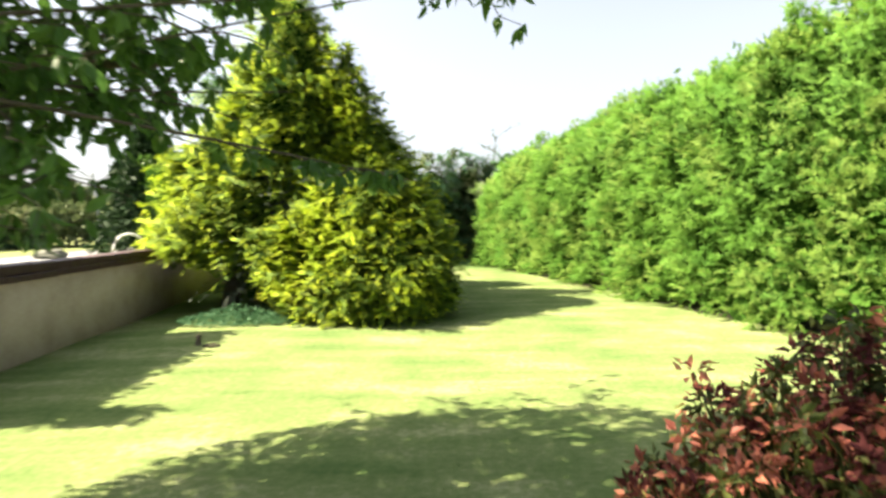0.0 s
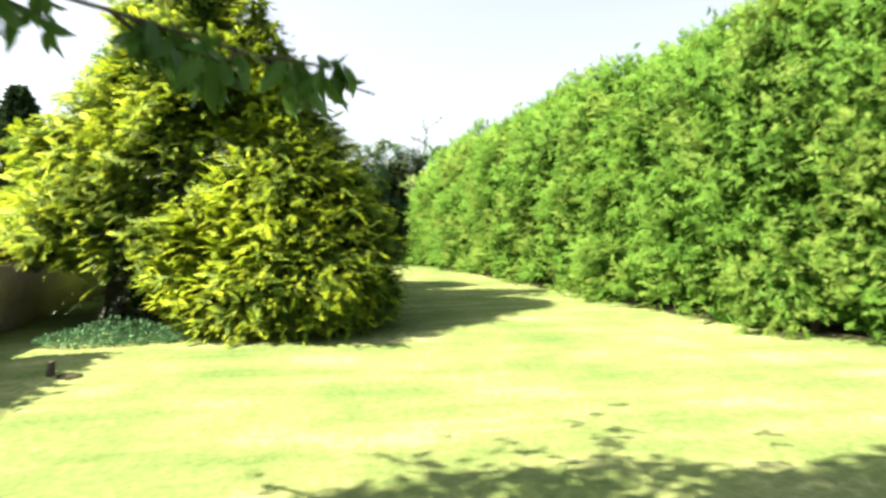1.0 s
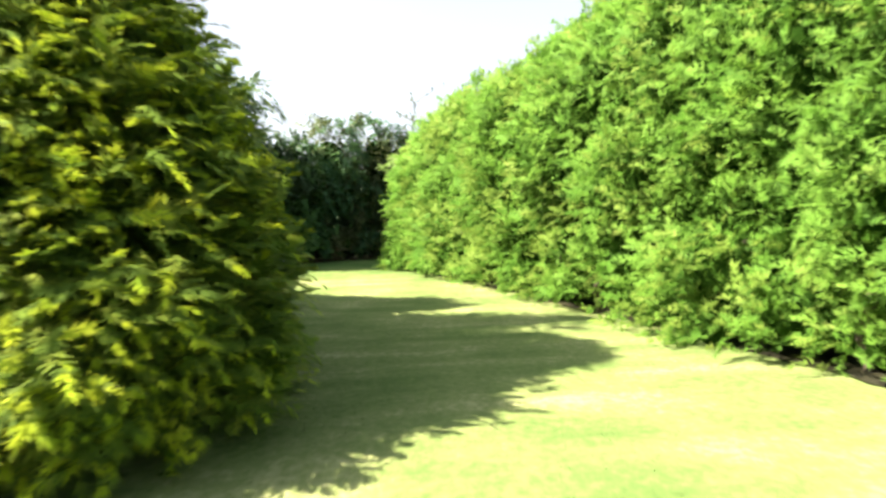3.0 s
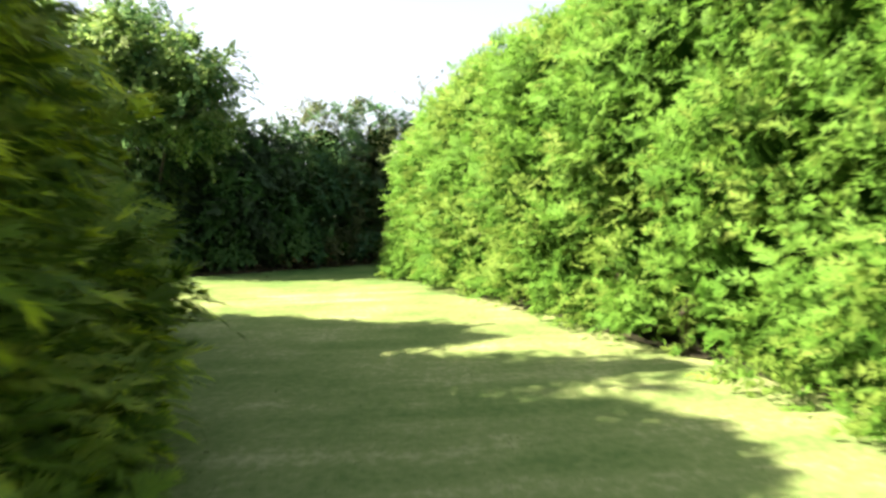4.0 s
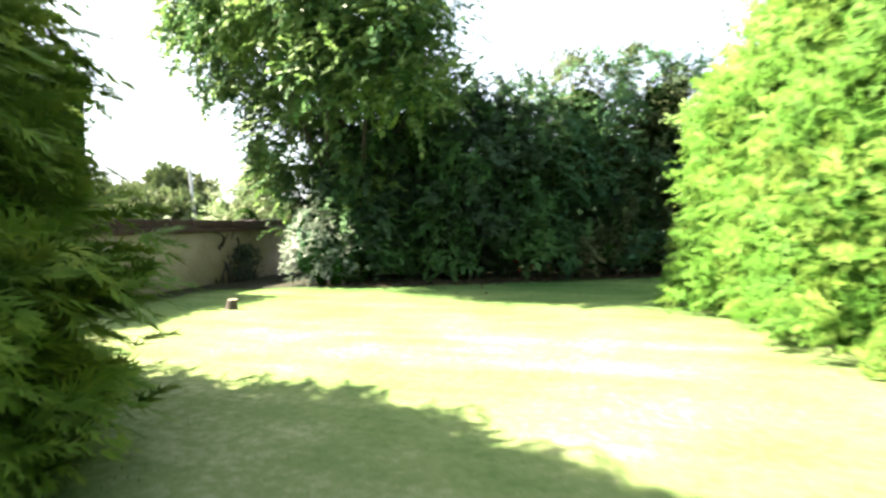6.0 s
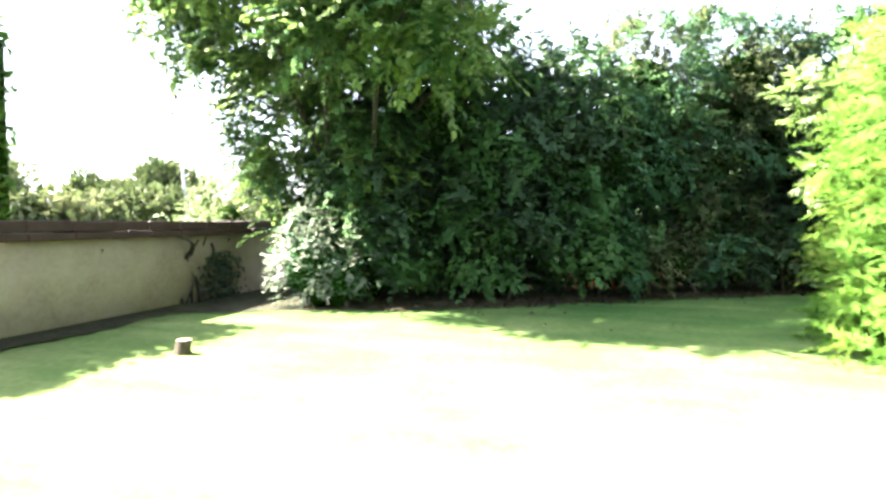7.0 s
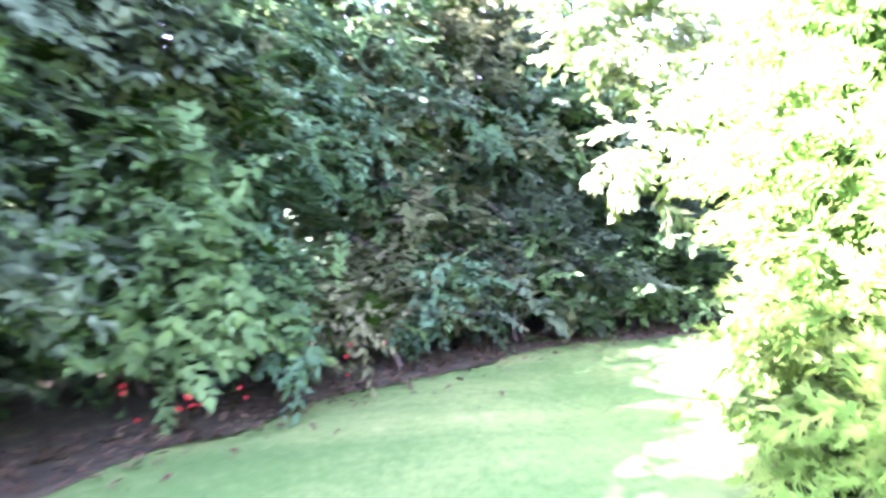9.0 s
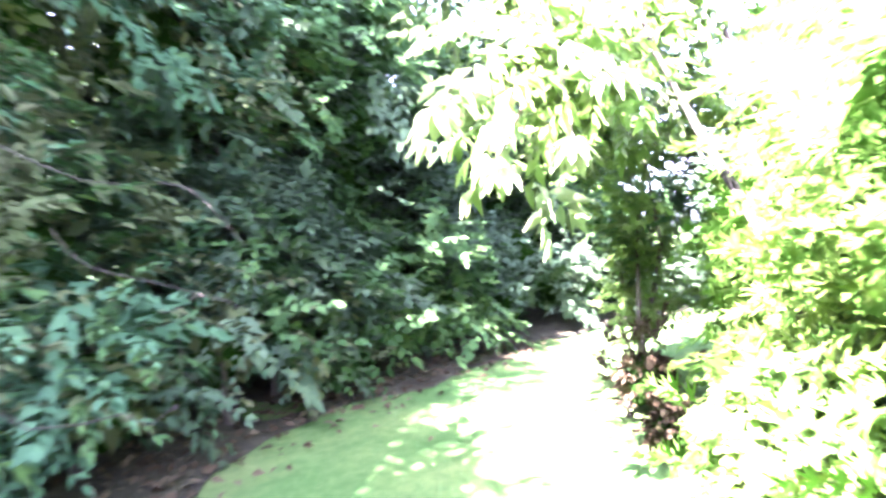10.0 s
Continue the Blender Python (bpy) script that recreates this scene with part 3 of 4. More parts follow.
    i = np.arange(ku.size).reshape(ku.shape)
    j = np.roll(i, -1, axis=0)
    f = np.stack([i[:, :-1], j[:, :-1], j[:, 1:], i[:, 1:]], -1).reshape(-1, 4)
    mesh_of("shade_core", q, f, M_CORE, tree, smooth=True)
    (v, f), _ = limb((0, 0, -0.1), tuple(axis * 0.9 + (0, 0, H * 0.9)), 0.16, 0.03, 0.05)
    mesh_of("trunk", v, f, M_BARK, tree)
    return tree


# ---- broadleaf shrubs ----
def build_shrub(name, label, lobes, leafmats, n, leaf=(0.06, 0.11), template=LEAF, per=90, rho=(0.16, 0.38), stems=6, category="shrub", droop=0.0, core=0.62, group="", clear=0.0, shell=(0.80, 1.05), front=None):
    """A shrub made of rounded lobes (x, y, z, rx, ry, rz), each hung with leafy clumps."""
    L = np.array(lobes, float)
    base = np.array([L[:, 0].mean(), L[:, 1].mean(), 0.0])
    shrub = thing(name, label, category, base, group)
    area = L[:, 3] * L[:, 5] + L[:, 4] * L[:, 5] + L[:, 3] * L[:, 4]
    pick = rng.choice(len(L), n, p=area / area.sum())
    d = unit(rng.normal(0, 1, (n, 3)))
    q = L[pick, :3] + d * L[pick, 3:] * rng.uniform(shell[0], shell[1], (n, 1))
    nrm = unit(d / L[pick, 3:])
    q = q + nrm * (lumpy(q, 1.3, 0.30) + lumpy(q, 3.0, 0.12))[:, None]
    inside = np.zeros(n, bool)
    for i in range(len(L)):
        inside |= (np.sum(((q - L[i, :3]) / L[i, 3:]) ** 2, axis=1) < 0.55) & (pick != i)
    keep = (q[:, 2] > 0.05 + clear) & ~inside
    if front:
        keep &= (nrm[:, 0] * front[0] + nrm[:, 1] * front[1] > -0.35) | (nrm[:, 2] > 0.6)
    q, nrm = q[keep], nrm[keep]
    many = max(1, per // 15)
    root, way, face, own = fans(q, nrm * (1, 1, 0.45), many, rng.uniform(rho[0], rho[1], len(q)) * 0.35, 1.0, 0.5, 0.05, 0.72)
    long = rng.uniform(rho[0], rho[1], len(root)) * 1.35
    root = root - way * (0.4 * long)[:, None]
    up = root[:, 2] > clear + 0.03
    root, way, face, own, long = root[up], way[up], face[up], own[up], long[up]
    patches = (lumpy(q, 0.9, 1.0) + rng.normal(0, 0.25, len(q)))[own]
    v, f, u, t = sprays(template, root - base, way, face, long, 7, rng.uniform(leaf[0], leaf[1], len(root)), 0.10 + droop * 0.3, (62, 30), 0.2, 0.22)
    soft = np.repeat(unit(face * 0.6 + nrm[own] * 0.4 + rng.normal(0, 0.15, face.shape))[t], len(template[0]), axis=0)
    soft = soft + rng.normal(0, 0.12, soft.shape)
    idx = np.clip(((patches + 0.5) * len(leafmats)).astype(int), 0, len(leafmats) - 1)[t]
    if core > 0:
        # deeper leaves take the last material, darker in several shrubs to paint inner shade
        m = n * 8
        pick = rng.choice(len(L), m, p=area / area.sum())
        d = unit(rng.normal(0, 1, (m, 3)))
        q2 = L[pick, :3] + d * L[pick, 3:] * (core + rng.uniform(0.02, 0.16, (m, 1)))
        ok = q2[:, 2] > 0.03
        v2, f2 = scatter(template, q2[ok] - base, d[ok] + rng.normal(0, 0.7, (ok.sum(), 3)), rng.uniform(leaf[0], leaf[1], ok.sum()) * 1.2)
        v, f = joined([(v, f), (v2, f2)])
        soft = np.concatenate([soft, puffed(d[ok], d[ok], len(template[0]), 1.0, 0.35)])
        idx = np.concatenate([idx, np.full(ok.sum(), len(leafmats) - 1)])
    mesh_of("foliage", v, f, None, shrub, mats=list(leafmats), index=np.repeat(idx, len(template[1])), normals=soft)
    # near-black blobs for the shade inside, down to the ground where the lobe is low
    pieces = []
    for x, y, z, rx, ry, rz in L[:0] if core <= 0 else L:
        u, w = np.meshgrid(np.linspace(0, 2 * np.pi, 18, endpoint=False), np.linspace(0.05, np.pi - 0.05, 11), indexing="ij")
        p = np.stack([x + rx * core * np.cos(u) * np.sin(w), y + ry * core * np.sin(u) * np.sin(w), np.maximum(z + rz * core * np.where(np.cos(w) < 0, 1.9, 1.0) * np.cos(w), -0.02)], -1).reshape(-1, 3)
        p = p + lumpy(p, 2.5, 0.15)[:, None]
        i = np.arange(u.size).reshape(u.shape)
        j = np.roll(i, -1, axis=0)
        pieces.append((p - base, np.stack([i[:, :-1], i[:, 1:], j[:, 1:], j[:, :-1]], -1).reshape(-1, 4)))
    if pieces:
        v, f = joined(pieces)
        mesh_of("shade_core", v, f, M_CORE, shrub, smooth=True)
    for i in range(stems):
        l = L[i % len(L)]
        a = (l[0] - base[0] + rng.normal(0, 0.12), l[1] - base[1] + rng.normal(0, 0.12), -0.05)
        b = (l[0] - base[0] + rng.uniform(-0.5, 0.5) * l[3], l[1] - base[1] + rng.uniform(-0.5, 0.5) * l[4], l[2] + rng.uniform(0.0, 0.5) * l[5])
        (v, f), _ = limb(a, b, 0.025, 0.006, 0.12)
        mesh_of("stem", v, f, M_BARK, shrub)
    return shrub



# ---- things ----
build_ground()
build_grass()
build_wall()
build_hedge()

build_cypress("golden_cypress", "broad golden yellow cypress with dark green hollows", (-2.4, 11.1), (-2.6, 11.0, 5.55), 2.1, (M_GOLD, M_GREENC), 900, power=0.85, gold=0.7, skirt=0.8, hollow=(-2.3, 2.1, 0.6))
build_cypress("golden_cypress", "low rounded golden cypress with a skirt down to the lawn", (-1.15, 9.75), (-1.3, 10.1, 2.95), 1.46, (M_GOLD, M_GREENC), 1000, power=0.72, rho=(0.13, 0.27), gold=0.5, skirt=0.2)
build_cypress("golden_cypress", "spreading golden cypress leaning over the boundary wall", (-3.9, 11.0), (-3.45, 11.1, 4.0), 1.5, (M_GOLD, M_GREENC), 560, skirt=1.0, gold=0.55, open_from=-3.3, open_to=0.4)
build_cypress("golden_cypress", "golden cypress, shade on one side painted as green leaves", (-1.55, 10.75), (-1.7, 10.55, 4.62), 1.6, (M_GOLD, M_GREENC), 950, power=0.9, gold=0.4)
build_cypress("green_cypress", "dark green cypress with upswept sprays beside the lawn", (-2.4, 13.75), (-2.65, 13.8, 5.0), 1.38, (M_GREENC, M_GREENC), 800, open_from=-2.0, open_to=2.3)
# two unseen trees, added and sized for the row's shadow on the lawn
build_cypress("green_cypress", "tall unseen cypress added behind the golden ones to cast shadow", (-3.2, 12.5), (-3.1, 12.4, 6.8), 1.35, (M_GREENC, M_GREENC), 260, open_from=-0.8, open_to=2.0, power=0.5)
build_cypress("green_cypress", "tall unseen cypress added at the back of the row to cast shadow", (-3.4, 14.4), (-3.3, 14.3, 5.5), 1.4, (M_GREENC, M_GREENC), 380, open_from=-0.5, open_to=2.6, power=0.55)


def far_shrub(name, label, x, y, nx, ny, width, height, mats, n, leaf, template=LEAF, droop=0.35, low=True, **more):
    """A shrub that reaches the ground, its front at (x, y), facing (nx, ny)."""
    tx, ty = -ny, nx
    lobes = []
    for side in (-0.5, 0.5):
        lobes.append((x - nx * 0.75 + tx * side * width, y - ny * 0.75 + ty * side * width, 0.75, width * 0.5, width * 0.5, 0.85))
        lobes.append((x - nx * 1.05 + tx * side * width * 0.9, y - ny * 1.05 + ty * side * width * 0.9, height * 0.47, width * 0.62, width * 0.62, height * 0.27))
    for side in (-0.55, 0.05, 0.6) if low else ():
        lobes.append((x - nx * 0.25 + tx * side * width, y - ny * 0.25 + ty * side * width, 0.42, width * 0.34, width * 0.34, 0.36))
    lobes.append((x - nx * 1.2 + tx * 0.15, y - ny * 1.2 + ty * 0.15, height * 0.72, width * 0.72, width * 0.66, height * 0.27))
    return build_shrub(name, label, lobes, mats, n, leaf, template, droop=droop, core=0.42, group="shrubs along the far end of the lawn", front=(nx, ny), **more)


far_shrub("evergreen_shrub", "large shrub with broad fresh green leaves, shaded", -2.7, 21.55, 0.5, -0.87, 1.25, 3.5, (M_MIDLEAF, M_MIDLEAF, M_DARKLEAF), 480, (0.065, 0.125), low=False, clear=0.16)
far_shrub("evergreen_shrub", "dark green shrub with drooping leafy branches", -1.15, 22.2, 0.55, -0.83, 1.25, 3.6, (M_MIDLEAF, M_DARKLEAF), 500, (0.065, 0.125), low=False, clear=0.16)
# pale last material: sun on the brownish tips put into the leaf colour
grey_shrub = far_shrub("grey_leaved_shrub", "tall shrub with grey-purple leaves and thin twigs", 0.25, 23.5, 0.6, -0.8, 1.3, 4.25, (M_GREYLEAF, M_MIDLEAF, M_FARLEAF), 520, (0.06, 0.11), NARROW, clear=0.12)
far_shrub("grey_leaved_shrub", "grey-green shrub, sun on its brownish tips painted as pale leaves", 1.6, 24.2, 0.5, -0.87, 1.3, 4.4, (M_DARKLEAF, M_GREYLEAF, M_FARLEAF), 520, (0.06, 0.11), clear=0.12)
far_shrub("evergreen_shrub", "dark glossy shrub arching over bare soil", 2.9, 24.6, 0.2, -0.98, 1.4, 4.2, (M_DARKLEAF, M_MIDLEAF), 640, (0.065, 0.125), clear=0.12)
far_shrub("evergreen_shrub", "dark glossy shrub along the grass passage", 4.8, 25.0, 0.0, -1.0, 1.5, 4.0, (M_DARKLEAF, M_DARKLEAF), 360, (0.065, 0.125), clear=0.12)
far_shrub("evergreen_shrub", "dark shrub at the end of the grass passage", 6.9, 25.0, 0.0, -1.0, 1.6, 4.0, (M_DARKLEAF, M_MIDLEAF), 300, (0.065, 0.125), clear=0.12)
far_shrub("evergreen_shrub", "dark shrub closing the grass passage", 8.4, 24.4, -1.0, 0.0, 1.3, 3.6, (M_DARKLEAF, M_DARKLEAF), 220, (0.065, 0.125), clear=0.12)


def build_twigs(shrub, n):
    """Thin pale dead twigs that stick out of a shrub."""
    o = np.array(shrub.location)
    for i in range(n):
        a = np.array([rng.uniform(-0.6, 1.2), 0, rng.uniform(0.45, 1.4)])
        a[1] = 23.5 + 0.55 * a[0] - 0.1
        b = a + (rng.uniform(0.05, 0.5), -rng.uniform(0.3, 0.6), rng.uniform(-0.3, 0.1))
        (v, f), _ = limb(a - o, b - o, 0.0035, 0.0012, 0.2, 7)
        mesh_of("twig", v, f, M_TWIG, shrub, "pale bare twig")


build_twigs(grey_shrub, 10)
build_shrub("pale_shrub", "low shrub with pale variegated leaves in the sun", [(-4.05, 20.95, 0.48, 0.42, 0.38, 0.48), (-3.75, 21.05, 0.35, 0.35, 0.3, 0.36), (-4.3, 21.2, 0.95, 0.26, 0.26, 0.3)], (M_PALELEAF, M_PALELEAF, M_GREYLEAF), 380, (0.026, 0.048), per=36, rho=(0.07, 0.14), core=0.6)


def build_leaning_tree():
    # the lobes at y 20.75 and 21.3 are added to shade the lawn
    lobes = [(-3.95, 22.0, 1.3, 0.85, 0.8, 1.4), (-4.6, 22.2, 2.8, 1.25, 1.0, 1.2), (-4.9, 22.3, 2.0, 0.8, 0.7, 0.9), (-5.6, 22.4, 4.3, 1.45, 1.2, 1.2), (-4.2, 22.2, 4.6, 1.4, 1.2, 1.3), (-3.5, 22.1, 4.0, 1.0, 1.0, 0.9), (-2.6, 22.0, 3.2, 0.6, 0.7, 0.5), (-6.5, 22.5, 4.9, 1.2, 1.0, 1.0), (-5.5, 22.2, 3.4, 0.9, 0.8, 0.8), (-5.2, 20.75, 4.4, 1.1, 0.7, 0.75), (-3.4, 20.2, 3.2, 0.85, 0.5, 0.75), (-2.45, 20.4, 3.05, 0.75, 0.5, 0.7), (-3.7, 20.35, 4.3, 1.2, 0.65, 0.8), (-2.4, 20.55, 4.0, 0.7, 0.55, 0.6), (-5.9, 21.3, 4.6, 0.8, 0.6, 0.6), (-7.3, 22.2, 5.0, 1.0, 0.9, 0.9), (-6.6, 22.2, 3.9, 0.8, 0.8, 0.8), (-5.5, 22.2, 2.4, 0.5, 0.6, 0.8), (-5.2, 22.1, 1.5, 0.5, 0.5, 0.6), (-7.7, 22.4, 6.0, 1.2, 1.0, 0.9)]
    tree = build_shrub("leaning_tree", "leaning ivy-clad tree with drooping fresh green leaves", lobes, (M_TREELEAF, M_MIDLEAF, M_TREELIT, M_TREELIT), 2300, (0.075, 0.13), LEAF, per=60, rho=(0.2, 0.45), category="tree", droop=0.45, core=0.0, stems=0, shell=(0.35, 1.05))
    b = np.array(tree.location)
    (v, f), pts = limb(np.array([-3.9, 22.2, -0.1]) - b, np.array([-5.4, 22.5, 4.4]) - b, 0.15, 0.05, 0.08)
    mesh_of("trunk", v, f, M_DARKBARK, tree)
    for t in ((-3.0, 22.1, 4.3), (-4.2, 22.2, 5.2), (-6.3, 22.6, 5.4), (-2.2, 22.0, 3.5), (-5.2, 20.4, 4.4), (-3.6, 20.0, 3.6), (-2.3, 20.1, 3.3), (-3.8, 20.2, 5.0)):
        (v, f), _ = limb(pts[2], np.array(t) - b, 0.045, 0.01, 0.12)
        mesh_of("limb", v, f, M_DARKBARK, tree)


build_leaning_tree()
rng = np.random.default_rng(37)
laurel = build_shrub("laurel", "laurel with large pale sunlit leaves at the hedge end", [(2.95, 23.1, 1.95, 0.6, 0.42, 0.38), (2.35, 23.05, 2.45, 0.6, 0.42, 0.5), (1.7, 23.1, 2.55, 0.42, 0.4, 0.38), (1.5, 22.5, 1.52, 0.16, 0.12, 0.10), (1.85, 22.52, 1.60, 0.32, 0.2, 0.16), (2.3, 22.58, 1.74, 0.45, 0.25, 0.22), (2.35, 22.75, 2.0, 0.5, 0.3, 0.2), (2.9, 22.65, 1.95, 0.5, 0.3, 0.3), (3.6, 23.1, 1.9, 0.7, 0.4, 0.4), (3.3, 23.0, 2.9, 1.1, 0.7, 0.7)], (M_LAUREL, M_LAUREL, M_TREELIT), 480, (0.075, 0.125), NARROW, per=36, rho=(0.14, 0.26), droop=0.12, core=0.0, stems=0, shell=(0.4, 1.05))
for foot, tip in (((2.6, 21.6, -0.05), (2.3, 22.5, 2.1)), ((3.3, 21.8, -0.05), (3.1, 22.7, 2.6))):
    at = np.array(laurel.location)
    (v, f), _ = limb(np.array(foot) - at, np.array(tip) - at, 0.03, 0.008, 0.05)
    mesh_of("stem", v, f, M_DARKBARK, laurel)


def build_shoot(parent, node, root):
    """A drooping shoot that ends in a whorl of long leaves."""
    o = np.array(parent.location)
    (v, f), pts = limb(np.array(root) - o, np.array(node) - o, 0.006, 0.004, 0.03, 8)
    shoot = mesh_of("shoot", v, f, M_BARK, parent, "bare drooping shoot")
    n = 9
    a = np.linspace(0, 2 * np.pi, n, endpoint=False) + rng.normal(0, 0.15, n)
    way = np.stack([np.cos(a) * 0.75, np.sin(a) * 0.75, -0.55 + rng.normal(0, 0.2, n)], 1)
    u = np.linspace(0, 1, 7)
    width = 0.16 * np.sin(np.pi * np.clip(u * 0.96 + 0.02, 0, 1)) ** 0.8
    rib = np.stack([0 * u, u, -0.22 * u * u], 1)
    blade = np.concatenate([rib + np.stack([-width, 0 * u, 0.25 * width], 1), rib, rib + np.stack([width, 0 * u, 0.25 * width], 1)])
    k = np.arange(6)
    faces = np.concatenate([np.stack([k, k + 7, k + 8, k + 1], 1), np.stack([k + 7, k + 14, k + 15, k + 8], 1)])
    for w in way:
        v, f = scatter((blade, faces), (np.array(node) - o)[None], w[None], [rng.uniform(0.11, 0.15)], twist=0.1)
        mesh_of("leaf", v, f, M_LAUREL, shoot, smooth=True)


build_shoot(laurel, (1.54, 22.44, 1.27), (1.52, 22.33, 1.40))
build_shoot(laurel, (1.36, 22.52, 1.40), (1.48, 22.5, 1.52))
build_shoot(laurel, (1.9, 22.42, 1.36), (1.95, 22.5, 1.58))
build_shrub("green_shrub", "leafy green shrub in the shade under the laurel", [(4.1, 23.35, 1.3, 0.38, 0.3, 0.5), (4.25, 23.4, 0.72, 0.3, 0.26, 0.4), (3.95, 23.3, 1.8, 0.42, 0.3, 0.32)], (M_MIDLEAF, M_TREELIT, M_TREELIT), 230, (0.045, 0.08), LEAF, per=45, rho=(0.1, 0.2), core=0.0, stems=3)
build_shrub("low_shrub", "low shrub with rounded bright green leaves against the hedge end", [(1.74, 21.15, 0.36, 0.28, 0.4, 0.38), (2.08, 21.72, 0.42, 0.34, 0.32, 0.44), (1.74, 20.5, 0.26, 0.2, 0.34, 0.28)], (M_TREELIT, M_TREELEAF, M_TREELIT), 240, (0.05, 0.085), leaf_template(0.38, 0.05, 0.12), per=45, rho=(0.09, 0.17), core=0.6, stems=4)
build_shrub("dead_shrub", "dead brown twiggy shrub at the foot of the laurel", [(3.44, 22.95, 0.2, 0.24, 0.22, 0.2), (2.9, 22.55, 0.11, 0.16, 0.14, 0.11)], (M_DEAD,), 70, (0.035, 0.07), per=22, rho=(0.05, 0.1), core=0.5, stems=3)
rng = np.random.default_rng(31)


def build_red_shrub():
    """Upright stems in a loose mound, each with a tight head of red leaves over sparse green ones."""
    base = np.array([1.35, 1.72, 0.0])
    shrub = thing("red_shrub", "loose shrub with dull red heads and bronze-green leaves beside the lawn", "shrub", base)
    n = 560
    a, r = rng.uniform(0, 2 * np.pi, n), np.sqrt(rng.uniform(0, 1, n))
    foot = np.stack([0.45 * r * np.cos(a), 0.22 * r * np.sin(a), 0 * a - 0.03], 1)
    tip = np.stack([0.89 * r * np.cos(a), 0.44 * r * np.sin(a), 0 * a], 1)
    tip[:, 2] = 0.42 + 0.63 * np.sqrt(np.clip(1 - r ** 2, 0, 1)) + 0.03 * tip[:, 0] + rng.normal(0, 0.10, n)
    tip[:, 2] = np.clip(tip[:, 2] - rng.uniform(0, 1, n) ** 3 * 0.5, 0.12, 1.18)
    stems, heads, head_way, low, low_way = [], [], [], [], []
    for p, q in zip(foot, tip):
        t, pts = limb(p, q, 0.006, 0.003, 0.08, 6)
        stems.append(t)
        d = unit(rng.normal(0, 1, (20, 3)) + (0, 0, 0.35))
        heads.append(q + d * rng.uniform(0.012, 0.045, (20, 1)))
        head_way.append(d + rng.normal(0, 0.3, (20, 3)))
        k = rng.integers(2, 6, 12)
        low.append(pts[k] + rng.normal(0, 0.02, (12, 3)))
        low_way.append(rng.normal(0, 0.8, (12, 3)) + (0, 0, 0.5))
    v, f = joined(stems)
    tagged(mesh_of("stem_mass", v, f, M_REDGREEN, shrub), kind="stuff")
    h, hw = np.concatenate(heads), np.concatenate(head_way)
    kind = np.repeat(rng.choice([0, 0, 1, 2], n), 20)
    v, f = scatter(CHERRY, h, hw, rng.uniform(0.028, 0.055, len(h)))
    mesh_of("red_growth", v, f, None, shrub, "dull red heads of small leaves", mats=[M_RED, M_MAROON, M_REDGREEN], index=np.repeat(kind, 2))
    l, lw = np.concatenate(low), np.concatenate(low_way)
    v, f = scatter(CHERRY, l, lw, rng.uniform(0.03, 0.06, len(l)))
    mesh_of("foliage", v, f, None, shrub, "bronze-green leaves", mats=[M_REDGREEN, M_OLIVE], index=np.repeat(rng.choice([0, 0, 1], len(l)), 2))


build_red_shrub()
build_shrub("grey_bramble", "grey-leaved bramble scrambling through the cypress", [(-1.8, 9.75, 1.95, 0.3, 0.22, 0.5), (-2.6, 9.75, 1.6, 0.35, 0.28, 0.6), (-3.1, 9.85, 0.6, 0.55, 0.4, 0.55)], (M_BRAMBLE, M_BRAMBLE), 130, (0.04, 0.075), per=30, core=0.3, stems=4)


def build_groundcover():
    n = 2600
    a, r = rng.uniform(0, 2 * np.pi, n), np.sqrt(rng.uniform(0, 1, n))
    at = np.stack([-3.1 + 0.9 * r * np.cos(a), 9.05 + 0.5 * r * np.sin(a), 0.02 + rng.uniform(0, 0.26, n) * (1 - r)], 1)
    v, f = scatter(LEAF, at, rng.normal(0, 0.8, (n, 3)) + (0, 0, 0.7), rng.uniform(0.03, 0.07, n))
    tagged(mesh_of("groundcover", v, f, M_GREYLEAF), "dull green weeds under the cypress", "weeds", kind="stuff")


build_groundcover()


